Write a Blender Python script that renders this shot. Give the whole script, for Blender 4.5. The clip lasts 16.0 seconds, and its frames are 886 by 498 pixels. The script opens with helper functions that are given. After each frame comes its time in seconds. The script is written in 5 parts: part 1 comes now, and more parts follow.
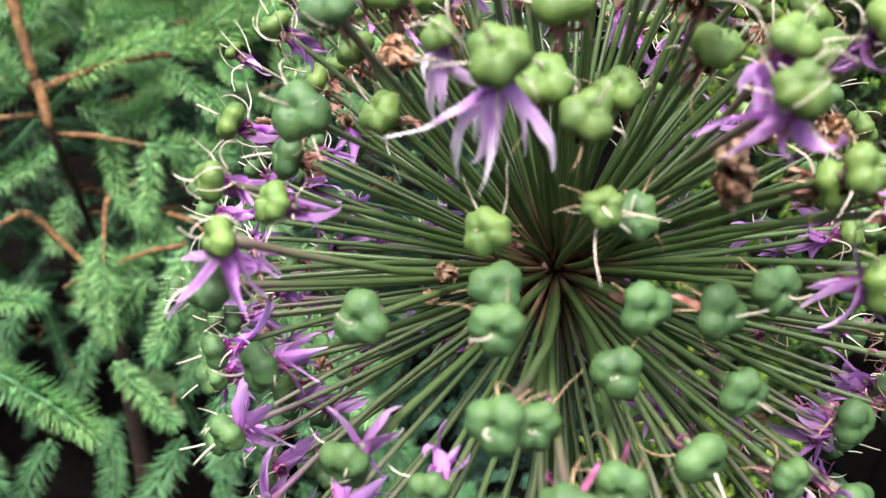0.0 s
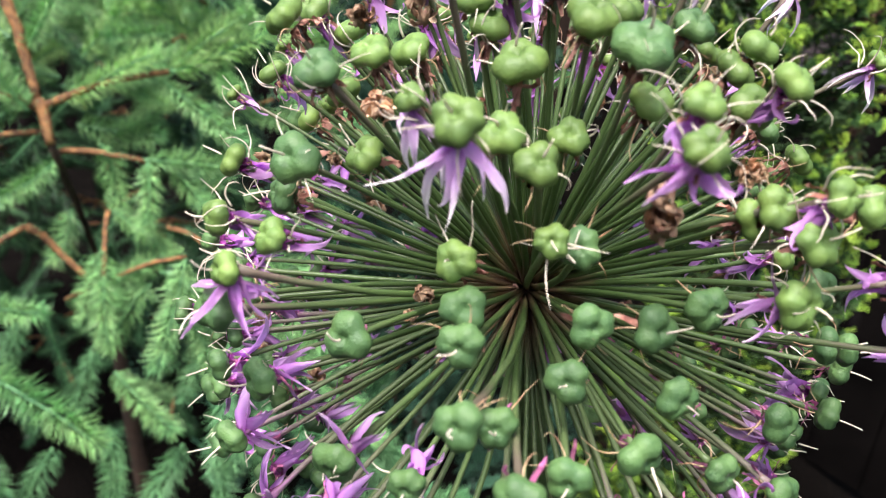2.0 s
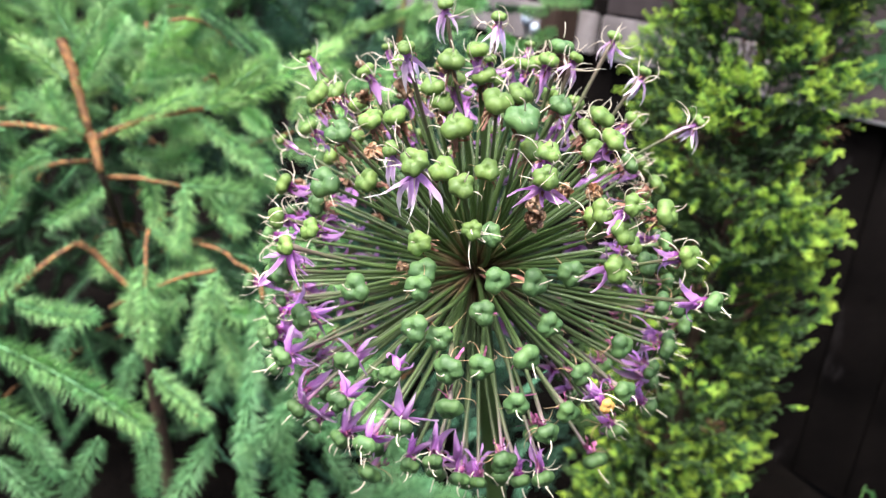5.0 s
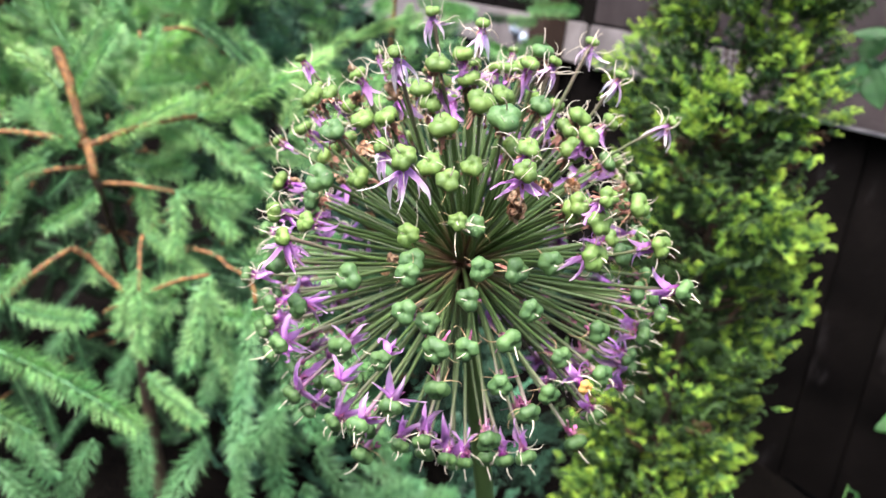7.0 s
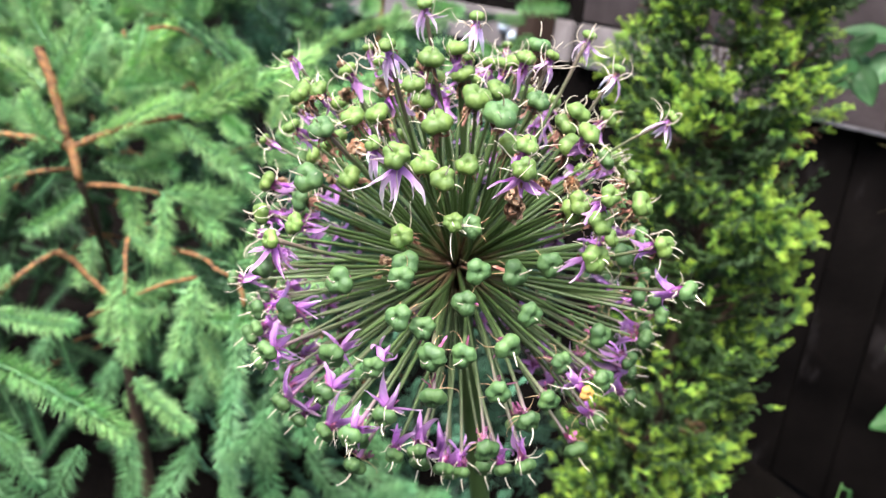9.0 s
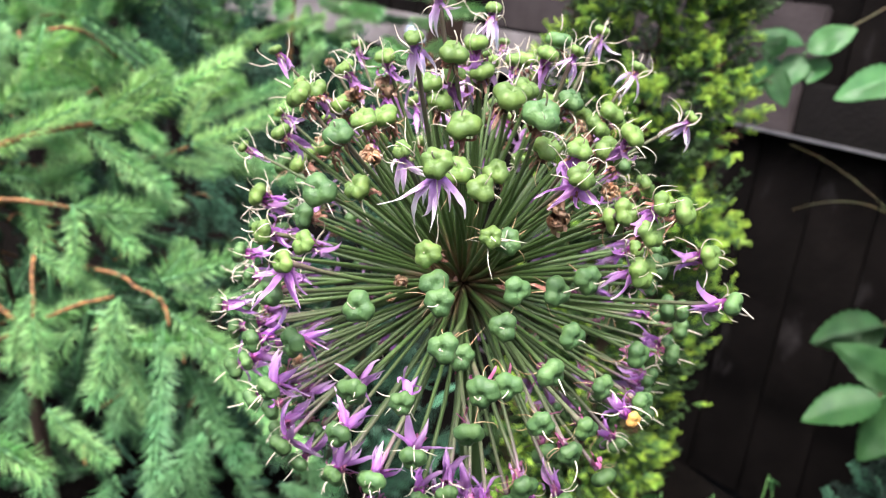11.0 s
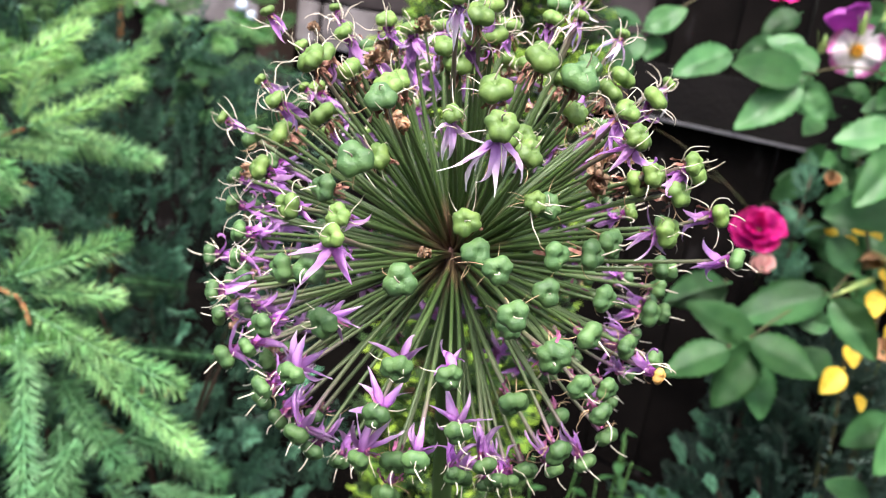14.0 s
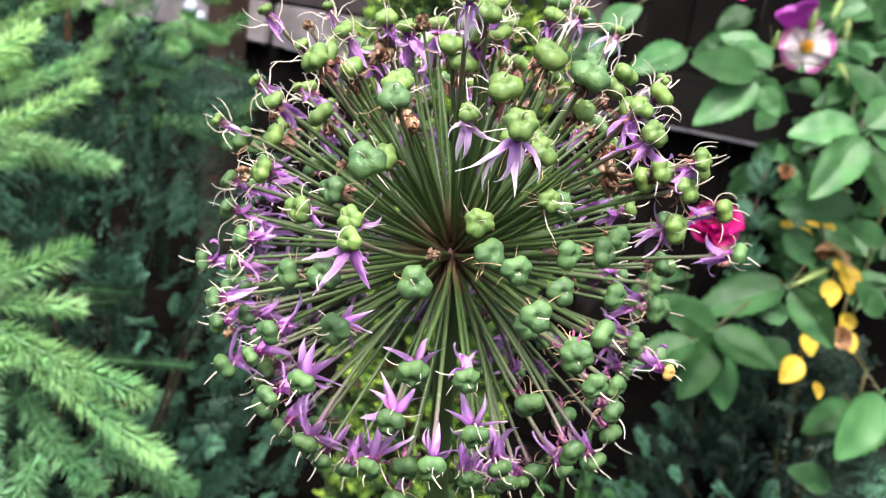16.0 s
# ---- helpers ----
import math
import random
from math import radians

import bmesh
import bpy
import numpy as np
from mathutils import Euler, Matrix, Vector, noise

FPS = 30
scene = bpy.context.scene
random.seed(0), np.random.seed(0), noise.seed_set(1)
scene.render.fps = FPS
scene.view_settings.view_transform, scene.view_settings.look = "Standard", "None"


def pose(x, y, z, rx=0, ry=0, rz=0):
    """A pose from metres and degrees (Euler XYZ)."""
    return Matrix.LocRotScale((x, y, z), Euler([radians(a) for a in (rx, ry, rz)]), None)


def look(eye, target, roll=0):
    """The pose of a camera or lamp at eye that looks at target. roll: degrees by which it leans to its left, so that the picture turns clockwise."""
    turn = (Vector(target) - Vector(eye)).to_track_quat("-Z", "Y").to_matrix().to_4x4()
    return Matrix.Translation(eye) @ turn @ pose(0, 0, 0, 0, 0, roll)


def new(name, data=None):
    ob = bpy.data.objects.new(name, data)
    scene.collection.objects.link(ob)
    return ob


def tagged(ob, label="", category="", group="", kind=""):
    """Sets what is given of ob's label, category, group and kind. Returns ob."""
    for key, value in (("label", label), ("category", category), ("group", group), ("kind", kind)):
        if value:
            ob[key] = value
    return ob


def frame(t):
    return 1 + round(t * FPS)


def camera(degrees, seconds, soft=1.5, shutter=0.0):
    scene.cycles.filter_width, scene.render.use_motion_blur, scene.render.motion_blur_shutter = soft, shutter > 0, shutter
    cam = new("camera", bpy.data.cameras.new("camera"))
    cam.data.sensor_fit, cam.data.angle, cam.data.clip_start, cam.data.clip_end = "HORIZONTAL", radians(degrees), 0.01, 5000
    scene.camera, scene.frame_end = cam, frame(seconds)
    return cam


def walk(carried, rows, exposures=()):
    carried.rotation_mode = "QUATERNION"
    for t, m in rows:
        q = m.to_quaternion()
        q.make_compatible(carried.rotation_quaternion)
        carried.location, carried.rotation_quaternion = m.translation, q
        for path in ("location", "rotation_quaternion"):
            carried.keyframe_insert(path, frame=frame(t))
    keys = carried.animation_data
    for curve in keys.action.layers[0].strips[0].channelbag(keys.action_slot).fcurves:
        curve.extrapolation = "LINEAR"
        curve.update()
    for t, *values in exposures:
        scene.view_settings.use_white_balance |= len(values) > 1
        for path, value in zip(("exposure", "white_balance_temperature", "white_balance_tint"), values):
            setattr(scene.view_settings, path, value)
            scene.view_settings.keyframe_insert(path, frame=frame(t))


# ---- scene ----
cam = camera(56.2, 16.0, soft=1.1)
cam.data.dof.use_dof = True
cam.data.dof.focus_distance = 0.255
cam.data.dof.aperture_fstop = 18.5
PATH = [
    (0.0, 0.0000, -0.0000, 1.1500, 67.50, -6.00, 0.00),
    (0.5, 0.0038, 0.0046, 1.1500, 67.46, -5.97, -0.02),
    (1.0, 0.0025, 0.0068, 1.1487, 67.46, -5.99, -0.21),
    (1.5, 0.0013, 0.0014, 1.1553, 67.47, -6.06, -0.25),
    (2.0, 0.0033, -0.0224, 1.1645, 68.03, -5.81, -0.37),
    (2.5, 0.0028, -0.0369, 1.1741, 68.19, -5.70, -0.19),
    (3.0, 0.0047, -0.0630, 1.1800, 68.67, -5.53, 0.01),
    (3.5, 0.0083, -0.0847, 1.1837, 68.98, -5.53, 0.36),
    (4.0, 0.0109, -0.1094, 1.1868, 69.30, -5.59, 0.60),
    (4.5, 0.0134, -0.1305, 1.1956, 69.48, -5.62, 0.67),
    (5.0, 0.0155, -0.1483, 1.2005, 69.79, -5.70, 0.46),
    (7.5, 0.0176, -0.1707, 1.2008, 70.57, -5.66, -0.38),
    (8.0, 0.0235, -0.1694, 1.2020, 70.58, -5.44, -0.45),
    (8.5, 0.0242, -0.1652, 1.2011, 70.66, -5.47, -0.49),
    (9.0, 0.0149, -0.1576, 1.1968, 70.60, -5.61, -1.08),
    (11.5, -0.0438, -0.1154, 1.1793, 71.98, -6.54, -10.73),
    (12.0, -0.0605, -0.1150, 1.1738, 71.99, -6.86, -13.29),
    (12.5, -0.0712, -0.1060, 1.1733, 72.10, -7.23, -15.35),
    (13.0, -0.0790, -0.0957, 1.1703, 72.03, -7.51, -17.50),
    (13.5, -0.0858, -0.0947, 1.1708, 71.90, -7.61, -18.96),
    (14.0, -0.0974, -0.0946, 1.1693, 71.87, -7.75, -20.67),
    (14.5, -0.1016, -0.0925, 1.1691, 72.00, -7.75, -21.88),
    (15.0, -0.1127, -0.0869, 1.1656, 72.15, -7.69, -23.30),
    (15.5, -0.1106, -0.0864, 1.1666, 72.35, -7.55, -23.98),
    (16.0, -0.1142, -0.0825, 1.1657, 72.32, -7.55, -24.27),
]
walk(cam, [(t, pose(x, y, z, rx, ry, rz)) for t, x, y, z, rx, ry, rz in PATH], exposures=[(0.0, 1.06), (2.0, 1.03), (4.0, 1.26), (9.0, 1.44), (12.5, 1.29), (16.0, 1.29)])

# ---- light: a bright overcast day ----
SUN_AZ, SUN_EL = 208.0, 66.0
world = bpy.data.worlds.new("sky")
scene.world = world
world.use_nodes = True
nt = world.node_tree
nt.nodes.clear()
sky = nt.nodes.new("ShaderNodeTexSky")
sky.sky_type = 'NISHITA'
sky.sun_disc = False
sky.sun_elevation, sky.sun_rotation = radians(SUN_EL), radians(SUN_AZ)
sky.dust_density, sky.ozone_density = 6.0, 0.6
bgn = nt.nodes.new("ShaderNodeBackground")
bgn.inputs["Strength"].default_value = 0.125
outn = nt.nodes.new("ShaderNodeOutputWorld")
nt.links.new(sky.outputs[0], bgn.inputs["Color"])
nt.links.new(bgn.outputs[0], outn.inputs["Surface"])
sun_data = bpy.data.lights.new("sun", 'SUN')
sun_data.energy, sun_data.angle, sun_data.color = 3.4, radians(30), (1.0, 0.94, 0.95)
sun = new("sun", sun_data)
a, e = radians(SUN_AZ), radians(SUN_EL)
sun.matrix_world = look((0, 0, 6), Vector((0, 0, 6)) - Vector((math.sin(a) * math.cos(e), math.cos(a) * math.cos(e), math.sin(e))))


# ---- materials ----
def material(name, base, second=None, rough=0.6, scale=60.0, detail_scale=600.0, bump=0.3, bump_dist=0.0005, spread=0.12,
             sheen=0.0, through_light=0.0, metal=0.0, ramp=(0.35, 0.7), spec=0.4, island=0.0):
    """A surface with large stains, fine grain, a difference from piece to piece and fine relief."""
    m = bpy.data.materials.new(name)
    m.use_nodes = True
    n, l = m.node_tree.nodes, m.node_tree.links
    b = n["Principled BSDF"]
    tc = n.new("ShaderNodeTexCoord")
    big, fine = n.new("ShaderNodeTexNoise"), n.new("ShaderNodeTexNoise")
    big.inputs["Scale"].default_value, big.inputs["Detail"].default_value = scale, 4
    fine.inputs["Scale"].default_value, fine.inputs["Detail"].default_value = detail_scale, 3
    l.new(tc.outputs["Object"], big.inputs["Vector"])
    l.new(tc.outputs["Object"], fine.inputs["Vector"])
    cr = n.new("ShaderNodeValToRGB")
    second = second or tuple(c * 0.7 for c in base)
    cr.color_ramp.elements[0].position, cr.color_ramp.elements[1].position = ramp
    cr.color_ramp.elements[0].color = (*second, 1)
    cr.color_ramp.elements[1].color = (*base, 1)
    l.new(big.outputs["Fac"], cr.inputs["Fac"])
    info = n.new("ShaderNodeObjectInfo")
    hsv = n.new("ShaderNodeHueSaturation")
    rng = n.new("ShaderNodeMapRange")
    rng.inputs["To Min"].default_value, rng.inputs["To Max"].default_value = 1 - spread * 2, 1 + spread * 2
    if island:
        geo, mixed = n.new("ShaderNodeNewGeometry"), n.new("ShaderNodeMix")
        mixed.inputs[0].default_value = island
        l.new(info.outputs["Random"], mixed.inputs[2])
        l.new(geo.outputs["Random Per Island"], mixed.inputs[3])
        l.new(mixed.outputs[0], rng.inputs["Value"])
    else:
        l.new(info.outputs["Random"], rng.inputs["Value"])
    l.new(rng.outputs[0], hsv.inputs["Value"])
    hue = n.new("ShaderNodeMapRange")
    hue.inputs["To Min"].default_value, hue.inputs["To Max"].default_value = 0.5 - spread * 0.12, 0.5 + spread * 0.12
    l.new(fine.outputs["Fac"], hue.inputs["Value"])
    l.new(hue.outputs[0], hsv.inputs["Hue"])
    l.new(cr.outputs["Color"], hsv.inputs["Color"])
    l.new(hsv.outputs["Color"], b.inputs["Base Color"])
    bp = n.new("ShaderNodeBump")
    bp.inputs["Strength"].default_value, bp.inputs["Distance"].default_value = bump, bump_dist
    l.new(fine.outputs["Fac"], bp.inputs["Height"])
    l.new(bp.outputs["Normal"], b.inputs["Normal"])
    b.inputs["Roughness"].default_value, b.inputs["Metallic"].default_value = rough, metal
    b.inputs["Specular IOR Level"].default_value = spec
    if sheen:
        b.inputs["Coat Weight"].default_value, b.inputs["Coat Roughness"].default_value = sheen, 0.3
    if through_light:
        tr, mix = n.new("ShaderNodeBsdfTranslucent"), n.new("ShaderNodeMixShader")
        l.new(hsv.outputs["Color"], tr.inputs["Color"])
        mix.inputs["Fac"].default_value = through_light
        out = n["Material Output"]
        l.new(b.outputs[0], mix.inputs[1])
        l.new(tr.outputs[0], mix.inputs[2])
        l.new(mix.outputs[0], out.inputs["Surface"])
    return m


def graded(name, stops, axis, length, rough=0.6, through_light=0.0, streak=900.0, spread=0.08):
    """A surface whose colour runs along one axis of the piece, with fine lengthwise streaks."""
    m = material(name, stops[0][1], rough=rough, spread=spread, through_light=through_light)
    n, l = m.node_tree.nodes, m.node_tree.links
    hsv = [q for q in n if q.bl_idname == "ShaderNodeHueSaturation"][0]
    tc = [q for q in n if q.bl_idname == "ShaderNodeTexCoord"][0]
    sep, rng, cr = n.new("ShaderNodeSeparateXYZ"), n.new("ShaderNodeMapRange"), n.new("ShaderNodeValToRGB")
    l.new(tc.outputs["Object"], sep.inputs[0])
    l.new(sep.outputs["XYZ".index(axis)], rng.inputs["Value"])
    rng.inputs["From Min"].default_value, rng.inputs["From Max"].default_value = length
    noise_n, add = n.new("ShaderNodeTexNoise"), n.new("ShaderNodeMath")
    noise_n.inputs["Scale"].default_value = streak
    mp = n.new("ShaderNodeMapping")
    sc = [1.0, 1.0, 1.0]
    sc["XYZ".index(axis)] = 0.08
    mp.inputs["Scale"].default_value = sc
    l.new(tc.outputs["Object"], mp.inputs["Vector"])
    l.new(mp.outputs[0], noise_n.inputs["Vector"])
    add.operation = 'MULTIPLY_ADD'
    l.new(noise_n.outputs["Fac"], add.inputs[0])
    add.inputs[1].default_value = 0.3
    sub = n.new("ShaderNodeMath")
    sub.operation = 'SUBTRACT'
    l.new(rng.outputs[0], sub.inputs[0])
    sub.inputs[1].default_value = 0.15
    l.new(sub.outputs[0], add.inputs[2])
    while len(cr.color_ramp.elements) < len(stops):
        cr.color_ramp.elements.new(0.5)
    for el, (p, c) in zip(cr.color_ramp.elements, stops):
        el.position, el.color = p, (*c, 1)
    l.new(add.outputs[0], cr.inputs["Fac"])
    l.new(cr.outputs["Color"], hsv.inputs["Color"])
    return m


M_CAPSULE = material("capsule_skin", (0.125, 0.240, 0.076), (0.064, 0.145, 0.056), rough=0.46, scale=120, detail_scale=1900, bump=0.6,
                     bump_dist=0.0005, spread=0.10, through_light=0.10, spec=0.45)
M_CAPSULE_YOUNG_LIT = material("young_lit_capsule_skin", (0.220, 0.345, 0.080), (0.125, 0.225, 0.064), rough=0.46, scale=120, detail_scale=1900, bump=0.5, bump_dist=0.0004, spread=0.10, through_light=0.15, spec=0.45)
M_PEDICEL = graded("pedicel_skin", [(0.0, (0.30, 0.17, 0.12)), (0.17, (0.15, 0.12, 0.060)), (0.27, (0.054, 0.096, 0.028)), (0.60, (0.074, 0.128, 0.040)), (0.85, (0.092, 0.138, 0.054)), (1.0, (0.14, 0.11, 0.085))],
                   'Z', (0.0, 0.105), rough=0.36)
M_PEDICEL_LILAC = graded("flushed_pedicel_skin", [(0.0, (0.30, 0.17, 0.12)), (0.17, (0.15, 0.12, 0.060)), (0.27, (0.058, 0.102, 0.031)), (0.62, (0.092, 0.142, 0.052)), (0.80, (0.150, 0.170, 0.095)), (0.92, (0.26, 0.19, 0.20)), (1.0, (0.46, 0.21, 0.42))],
                         'Z', (0.0, 0.100), rough=0.5)
M_SCAPE = material("stem_skin", (0.105, 0.175, 0.055), (0.07, 0.13, 0.04), rough=0.45, scale=25, spread=0.02)
M_PETAL = graded("petal_skin", [(0.0, (0.56, 0.14, 0.52)), (0.16, (0.72, 0.37, 0.78)), (0.55, (0.83, 0.57, 0.91)), (0.85, (0.91, 0.75, 0.94)), (1.0, (0.94, 0.88, 0.92))],
                 'Z', (0.0, 0.020), rough=0.5, through_light=0.55, streak=1500.0, spread=0.10)
M_PETAL_PALE = graded("pale_petal_skin", [(0.0, (0.60, 0.22, 0.58)), (0.15, (0.80, 0.50, 0.88)), (0.48, (0.92, 0.76, 0.97)), (0.80, (0.97, 0.94, 0.96))],
                      'Z', (0.0, 0.020), rough=0.5, through_light=0.55, streak=1500.0, spread=0.07)
M_STAMEN = material("filament_skin", (0.88, 0.83, 0.70), (0.76, 0.66, 0.54), rough=0.55, scale=250, spread=0.06, through_light=0.15)
M_OLD_STAMEN = material("withered_filament_skin", (0.62, 0.50, 0.30), (0.40, 0.22, 0.13), rough=0.7, scale=200, spread=0.1)
M_COLLAR = material("faded_petal_skin", (0.70, 0.22, 0.56), (0.58, 0.24, 0.38), rough=0.65, scale=300, spread=0.2, through_light=0.2)
M_WITHER = material("withered_petal_skin", (0.64, 0.40, 0.31), (0.36, 0.15, 0.12), rough=0.7, scale=300, spread=0.15, through_light=0.15)
M_DRY = material("dry_floret_skin", (0.74, 0.55, 0.38), (0.42, 0.24, 0.15), rough=0.8, scale=250, spread=0.12, through_light=0.1)
M_ROOTKNOB = material("receptacle_skin", (0.30, 0.17, 0.14), (0.16, 0.10, 0.07), rough=0.7, scale=300, spread=0.02)
M_NEEDLE_NEW = material("new_spruce_needle", (0.48, 0.72, 0.27), (0.30, 0.56, 0.21), rough=0.5, scale=12, detail_scale=90, spread=0.22, island=0.65, through_light=0.35, bump=0.0)
M_NEEDLE_MID = material("mid_spruce_needle", (0.235, 0.46, 0.20), (0.11, 0.30, 0.13), rough=0.5, scale=12, detail_scale=90, spread=0.22, island=0.65, through_light=0.25, bump=0.0)
M_NEEDLE = material("spruce_needle", (0.365, 0.615, 0.232), (0.162, 0.385, 0.152), rough=0.5, scale=12, detail_scale=90, spread=0.30, island=0.75, through_light=0.24, bump=0.0)
M_NEEDLE_OLD_SHADED = material("old_shaded_needle", (0.055, 0.155, 0.06), (0.025, 0.08, 0.035), rough=0.5, scale=12, detail_scale=90, spread=0.22, island=0.65, through_light=0.15, bump=0.0)
M_TWIG = material("spruce_bark", (0.35, 0.175, 0.066), (0.085, 0.042, 0.022), rough=0.8, scale=110, detail_scale=500, bump=0.8, bump_dist=0.002, spread=0.06)
M_TRUNK = material("bark", (0.085, 0.052, 0.036), (0.035, 0.024, 0.017), rough=0.85, scale=30, detail_scale=200, bump=1.0, bump_dist=0.004, spread=0.05)
M_CEDAR = material("cedar_scale", (0.15, 0.33, 0.075), (0.035, 0.12, 0.040), rough=0.5, scale=25, detail_scale=150, spread=0.26, island=0.5, through_light=0.2, bump=0.0, ramp=(0.4, 0.62))
M_CEDAR_TIP = material("cedar_tip_scale", (0.52, 0.74, 0.10), (0.26, 0.50, 0.075), rough=0.5, scale=25, detail_scale=150, spread=0.22, island=0.5, through_light=0.25, bump=0.0, ramp=(0.4, 0.62))
M_CEDAR_SHADED = material("shaded_inner_scale", (0.045, 0.10, 0.02), (0.02, 0.05, 0.015), rough=0.6, scale=25, detail_scale=150, spread=0.15, bump=0.0)
M_CEDAR_DEAD = material("dead_cedar_scale", (0.13, 0.062, 0.028), (0.06, 0.03, 0.015), rough=0.7, scale=25, detail_scale=150, spread=0.2, bump=0.0)
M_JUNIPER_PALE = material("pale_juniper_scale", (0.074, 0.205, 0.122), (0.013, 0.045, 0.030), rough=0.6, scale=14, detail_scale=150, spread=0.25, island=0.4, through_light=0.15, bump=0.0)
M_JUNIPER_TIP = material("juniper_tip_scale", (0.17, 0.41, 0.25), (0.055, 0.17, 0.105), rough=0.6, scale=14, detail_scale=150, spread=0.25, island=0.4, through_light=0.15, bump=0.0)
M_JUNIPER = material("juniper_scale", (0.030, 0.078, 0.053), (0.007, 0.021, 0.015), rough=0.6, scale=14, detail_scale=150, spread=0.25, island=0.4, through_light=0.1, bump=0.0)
M_ROSE_LEAF = material("rose_leaf", (0.098, 0.258, 0.092), (0.054, 0.167, 0.060), rough=0.42, scale=35, detail_scale=300, bump=0.5, bump_dist=0.001, spread=0.12, through_light=0.25)
M_ROSE_YOUNG = material("young_rose_leaf", (0.132, 0.325, 0.116), (0.076, 0.220, 0.080), rough=0.42, scale=35, detail_scale=300, bump=0.5, bump_dist=0.001, spread=0.10, through_light=0.3)
M_YELLOW_LEAF = material("yellowed_leaf", (0.85, 0.70, 0.09), (0.74, 0.53, 0.06), rough=0.5, scale=60, spread=0.08, through_light=0.3)
M_CANE = material("rose_cane", (0.075, 0.11, 0.04), (0.09, 0.06, 0.03), rough=0.6, scale=40, spread=0.06)
M_MAGENTA = material("magenta_petal", (0.80, 0.014, 0.33), (0.58, 0.008, 0.24), rough=0.5, scale=50, spread=0.07, through_light=0.25)
M_PINK = material("pink_petal", (0.80, 0.42, 0.44), (0.78, 0.55, 0.50), rough=0.5, scale=50, spread=0.04, through_light=0.25)
M_VIOLET = material("violet_petal", (0.44, 0.08, 0.46), (0.34, 0.04, 0.34), rough=0.5, scale=50, spread=0.04, through_light=0.25)
M_WHITE = graded("white_petal", [(0.0, (0.88, 0.78, 0.62)), (0.35, (0.92, 0.89, 0.89)), (0.86, (0.90, 0.82, 0.88)), (1.0, (0.60, 0.16, 0.45))],
                 'Z', (0.0, 0.036), rough=0.5, through_light=0.2, streak=200.0)
M_YELLOWED = material("yellowed_capsule_skin", (0.62, 0.42, 0.10), (0.50, 0.26, 0.08), rough=0.6, scale=200, spread=0.05)
M_SEPAL = material("rose_sepal", (0.40, 0.46, 0.16), (0.24, 0.36, 0.12), rough=0.5, scale=60, spread=0.1, through_light=0.2)
M_GLASS_BEAD = material("pale_blue_bead", (0.55, 0.64, 0.76), (0.42, 0.52, 0.66), rough=0.15, scale=60, spread=0.02, bump=0.0, spec=0.8)
M_POLLEN = material("rose_anther", (0.80, 0.45, 0.04), (0.55, 0.26, 0.02), rough=0.8, scale=200, spread=0.08)
M_BROWN_BLOOM = material("spent_petal", (0.70, 0.46, 0.28), (0.50, 0.27, 0.13), rough=0.8, scale=80, spread=0.1, through_light=0.15)
M_BOARD = material("dark_stained_board", (0.0090, 0.0074, 0.0070), (0.0018, 0.0015, 0.0015), rough=0.9, spec=0.06, scale=5, detail_scale=60, bump=0.6, bump_dist=0.003, spread=0.10)


def scuffed(mat, color, scale, low, high):
    """Adds pale scuff marks, longer than wide, over a surface."""
    n, l = mat.node_tree.nodes, mat.node_tree.links
    target = n["Principled BSDF"].inputs["Base Color"]
    under = target.links[0].from_socket
    tc, mp, tex, rng = n.new("ShaderNodeTexCoord"), n.new("ShaderNodeMapping"), n.new("ShaderNodeTexNoise"), n.new("ShaderNodeMapRange")
    mp.inputs["Scale"].default_value = (1.0, 1.0, 0.45)
    tex.inputs["Scale"].default_value, tex.inputs["Detail"].default_value = scale, 5
    rng.inputs["From Min"].default_value, rng.inputs["From Max"].default_value = low, high
    info, shift = n.new("ShaderNodeObjectInfo"), n.new("ShaderNodeVectorMath")
    shift.operation = 'ADD'
    scatter = n.new("ShaderNodeMath")
    scatter.operation = 'MULTIPLY'
    scatter.inputs[1].default_value = 40.0
    mixed = n.new("ShaderNodeMixRGB")
    mixed.inputs["Color2"].default_value = (*color, 1)
    l.new(info.outputs["Random"], scatter.inputs[0])
    l.new(tc.outputs["Object"], shift.inputs[0])
    l.new(scatter.outputs[0], shift.inputs[1])
    l.new(shift.outputs[0], mp.inputs["Vector"])
    l.new(mp.outputs[0], tex.inputs["Vector"])
    l.new(tex.outputs["Fac"], rng.inputs["Value"])
    l.new(rng.outputs[0], mixed.inputs["Fac"])
    l.new(under, mixed.inputs["Color1"])
    l.new(mixed.outputs[0], target)


scuffed(M_BOARD, (0.055, 0.050, 0.052), 9.0, 0.62, 0.80)
M_POST = material("brown_stained_post", (0.05, 0.032, 0.025), (0.028, 0.019, 0.016), rough=0.85, spec=0.15, scale=8, detail_scale=70, bump=0.6, bump_dist=0.003, spread=0.06)
M_RAIL = material("weathered_grey_plank", (0.26, 0.24, 0.25), (0.14, 0.125, 0.13), rough=0.8, scale=9, detail_scale=90, bump=0.7, bump_dist=0.003, spread=0.06)
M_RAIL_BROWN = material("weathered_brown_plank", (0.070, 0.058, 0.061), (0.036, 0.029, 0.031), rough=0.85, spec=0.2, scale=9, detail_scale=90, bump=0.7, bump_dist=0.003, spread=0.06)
# plank wood again, in a near-black tone that stands in for shade
M_RAIL_SHADED = material("shaded_plank", (0.0085, 0.0072, 0.0072), (0.004, 0.0034, 0.0034), rough=0.85, spec=0.15, scale=9, detail_scale=90, bump=0.7, bump_dist=0.003, spread=0.06)
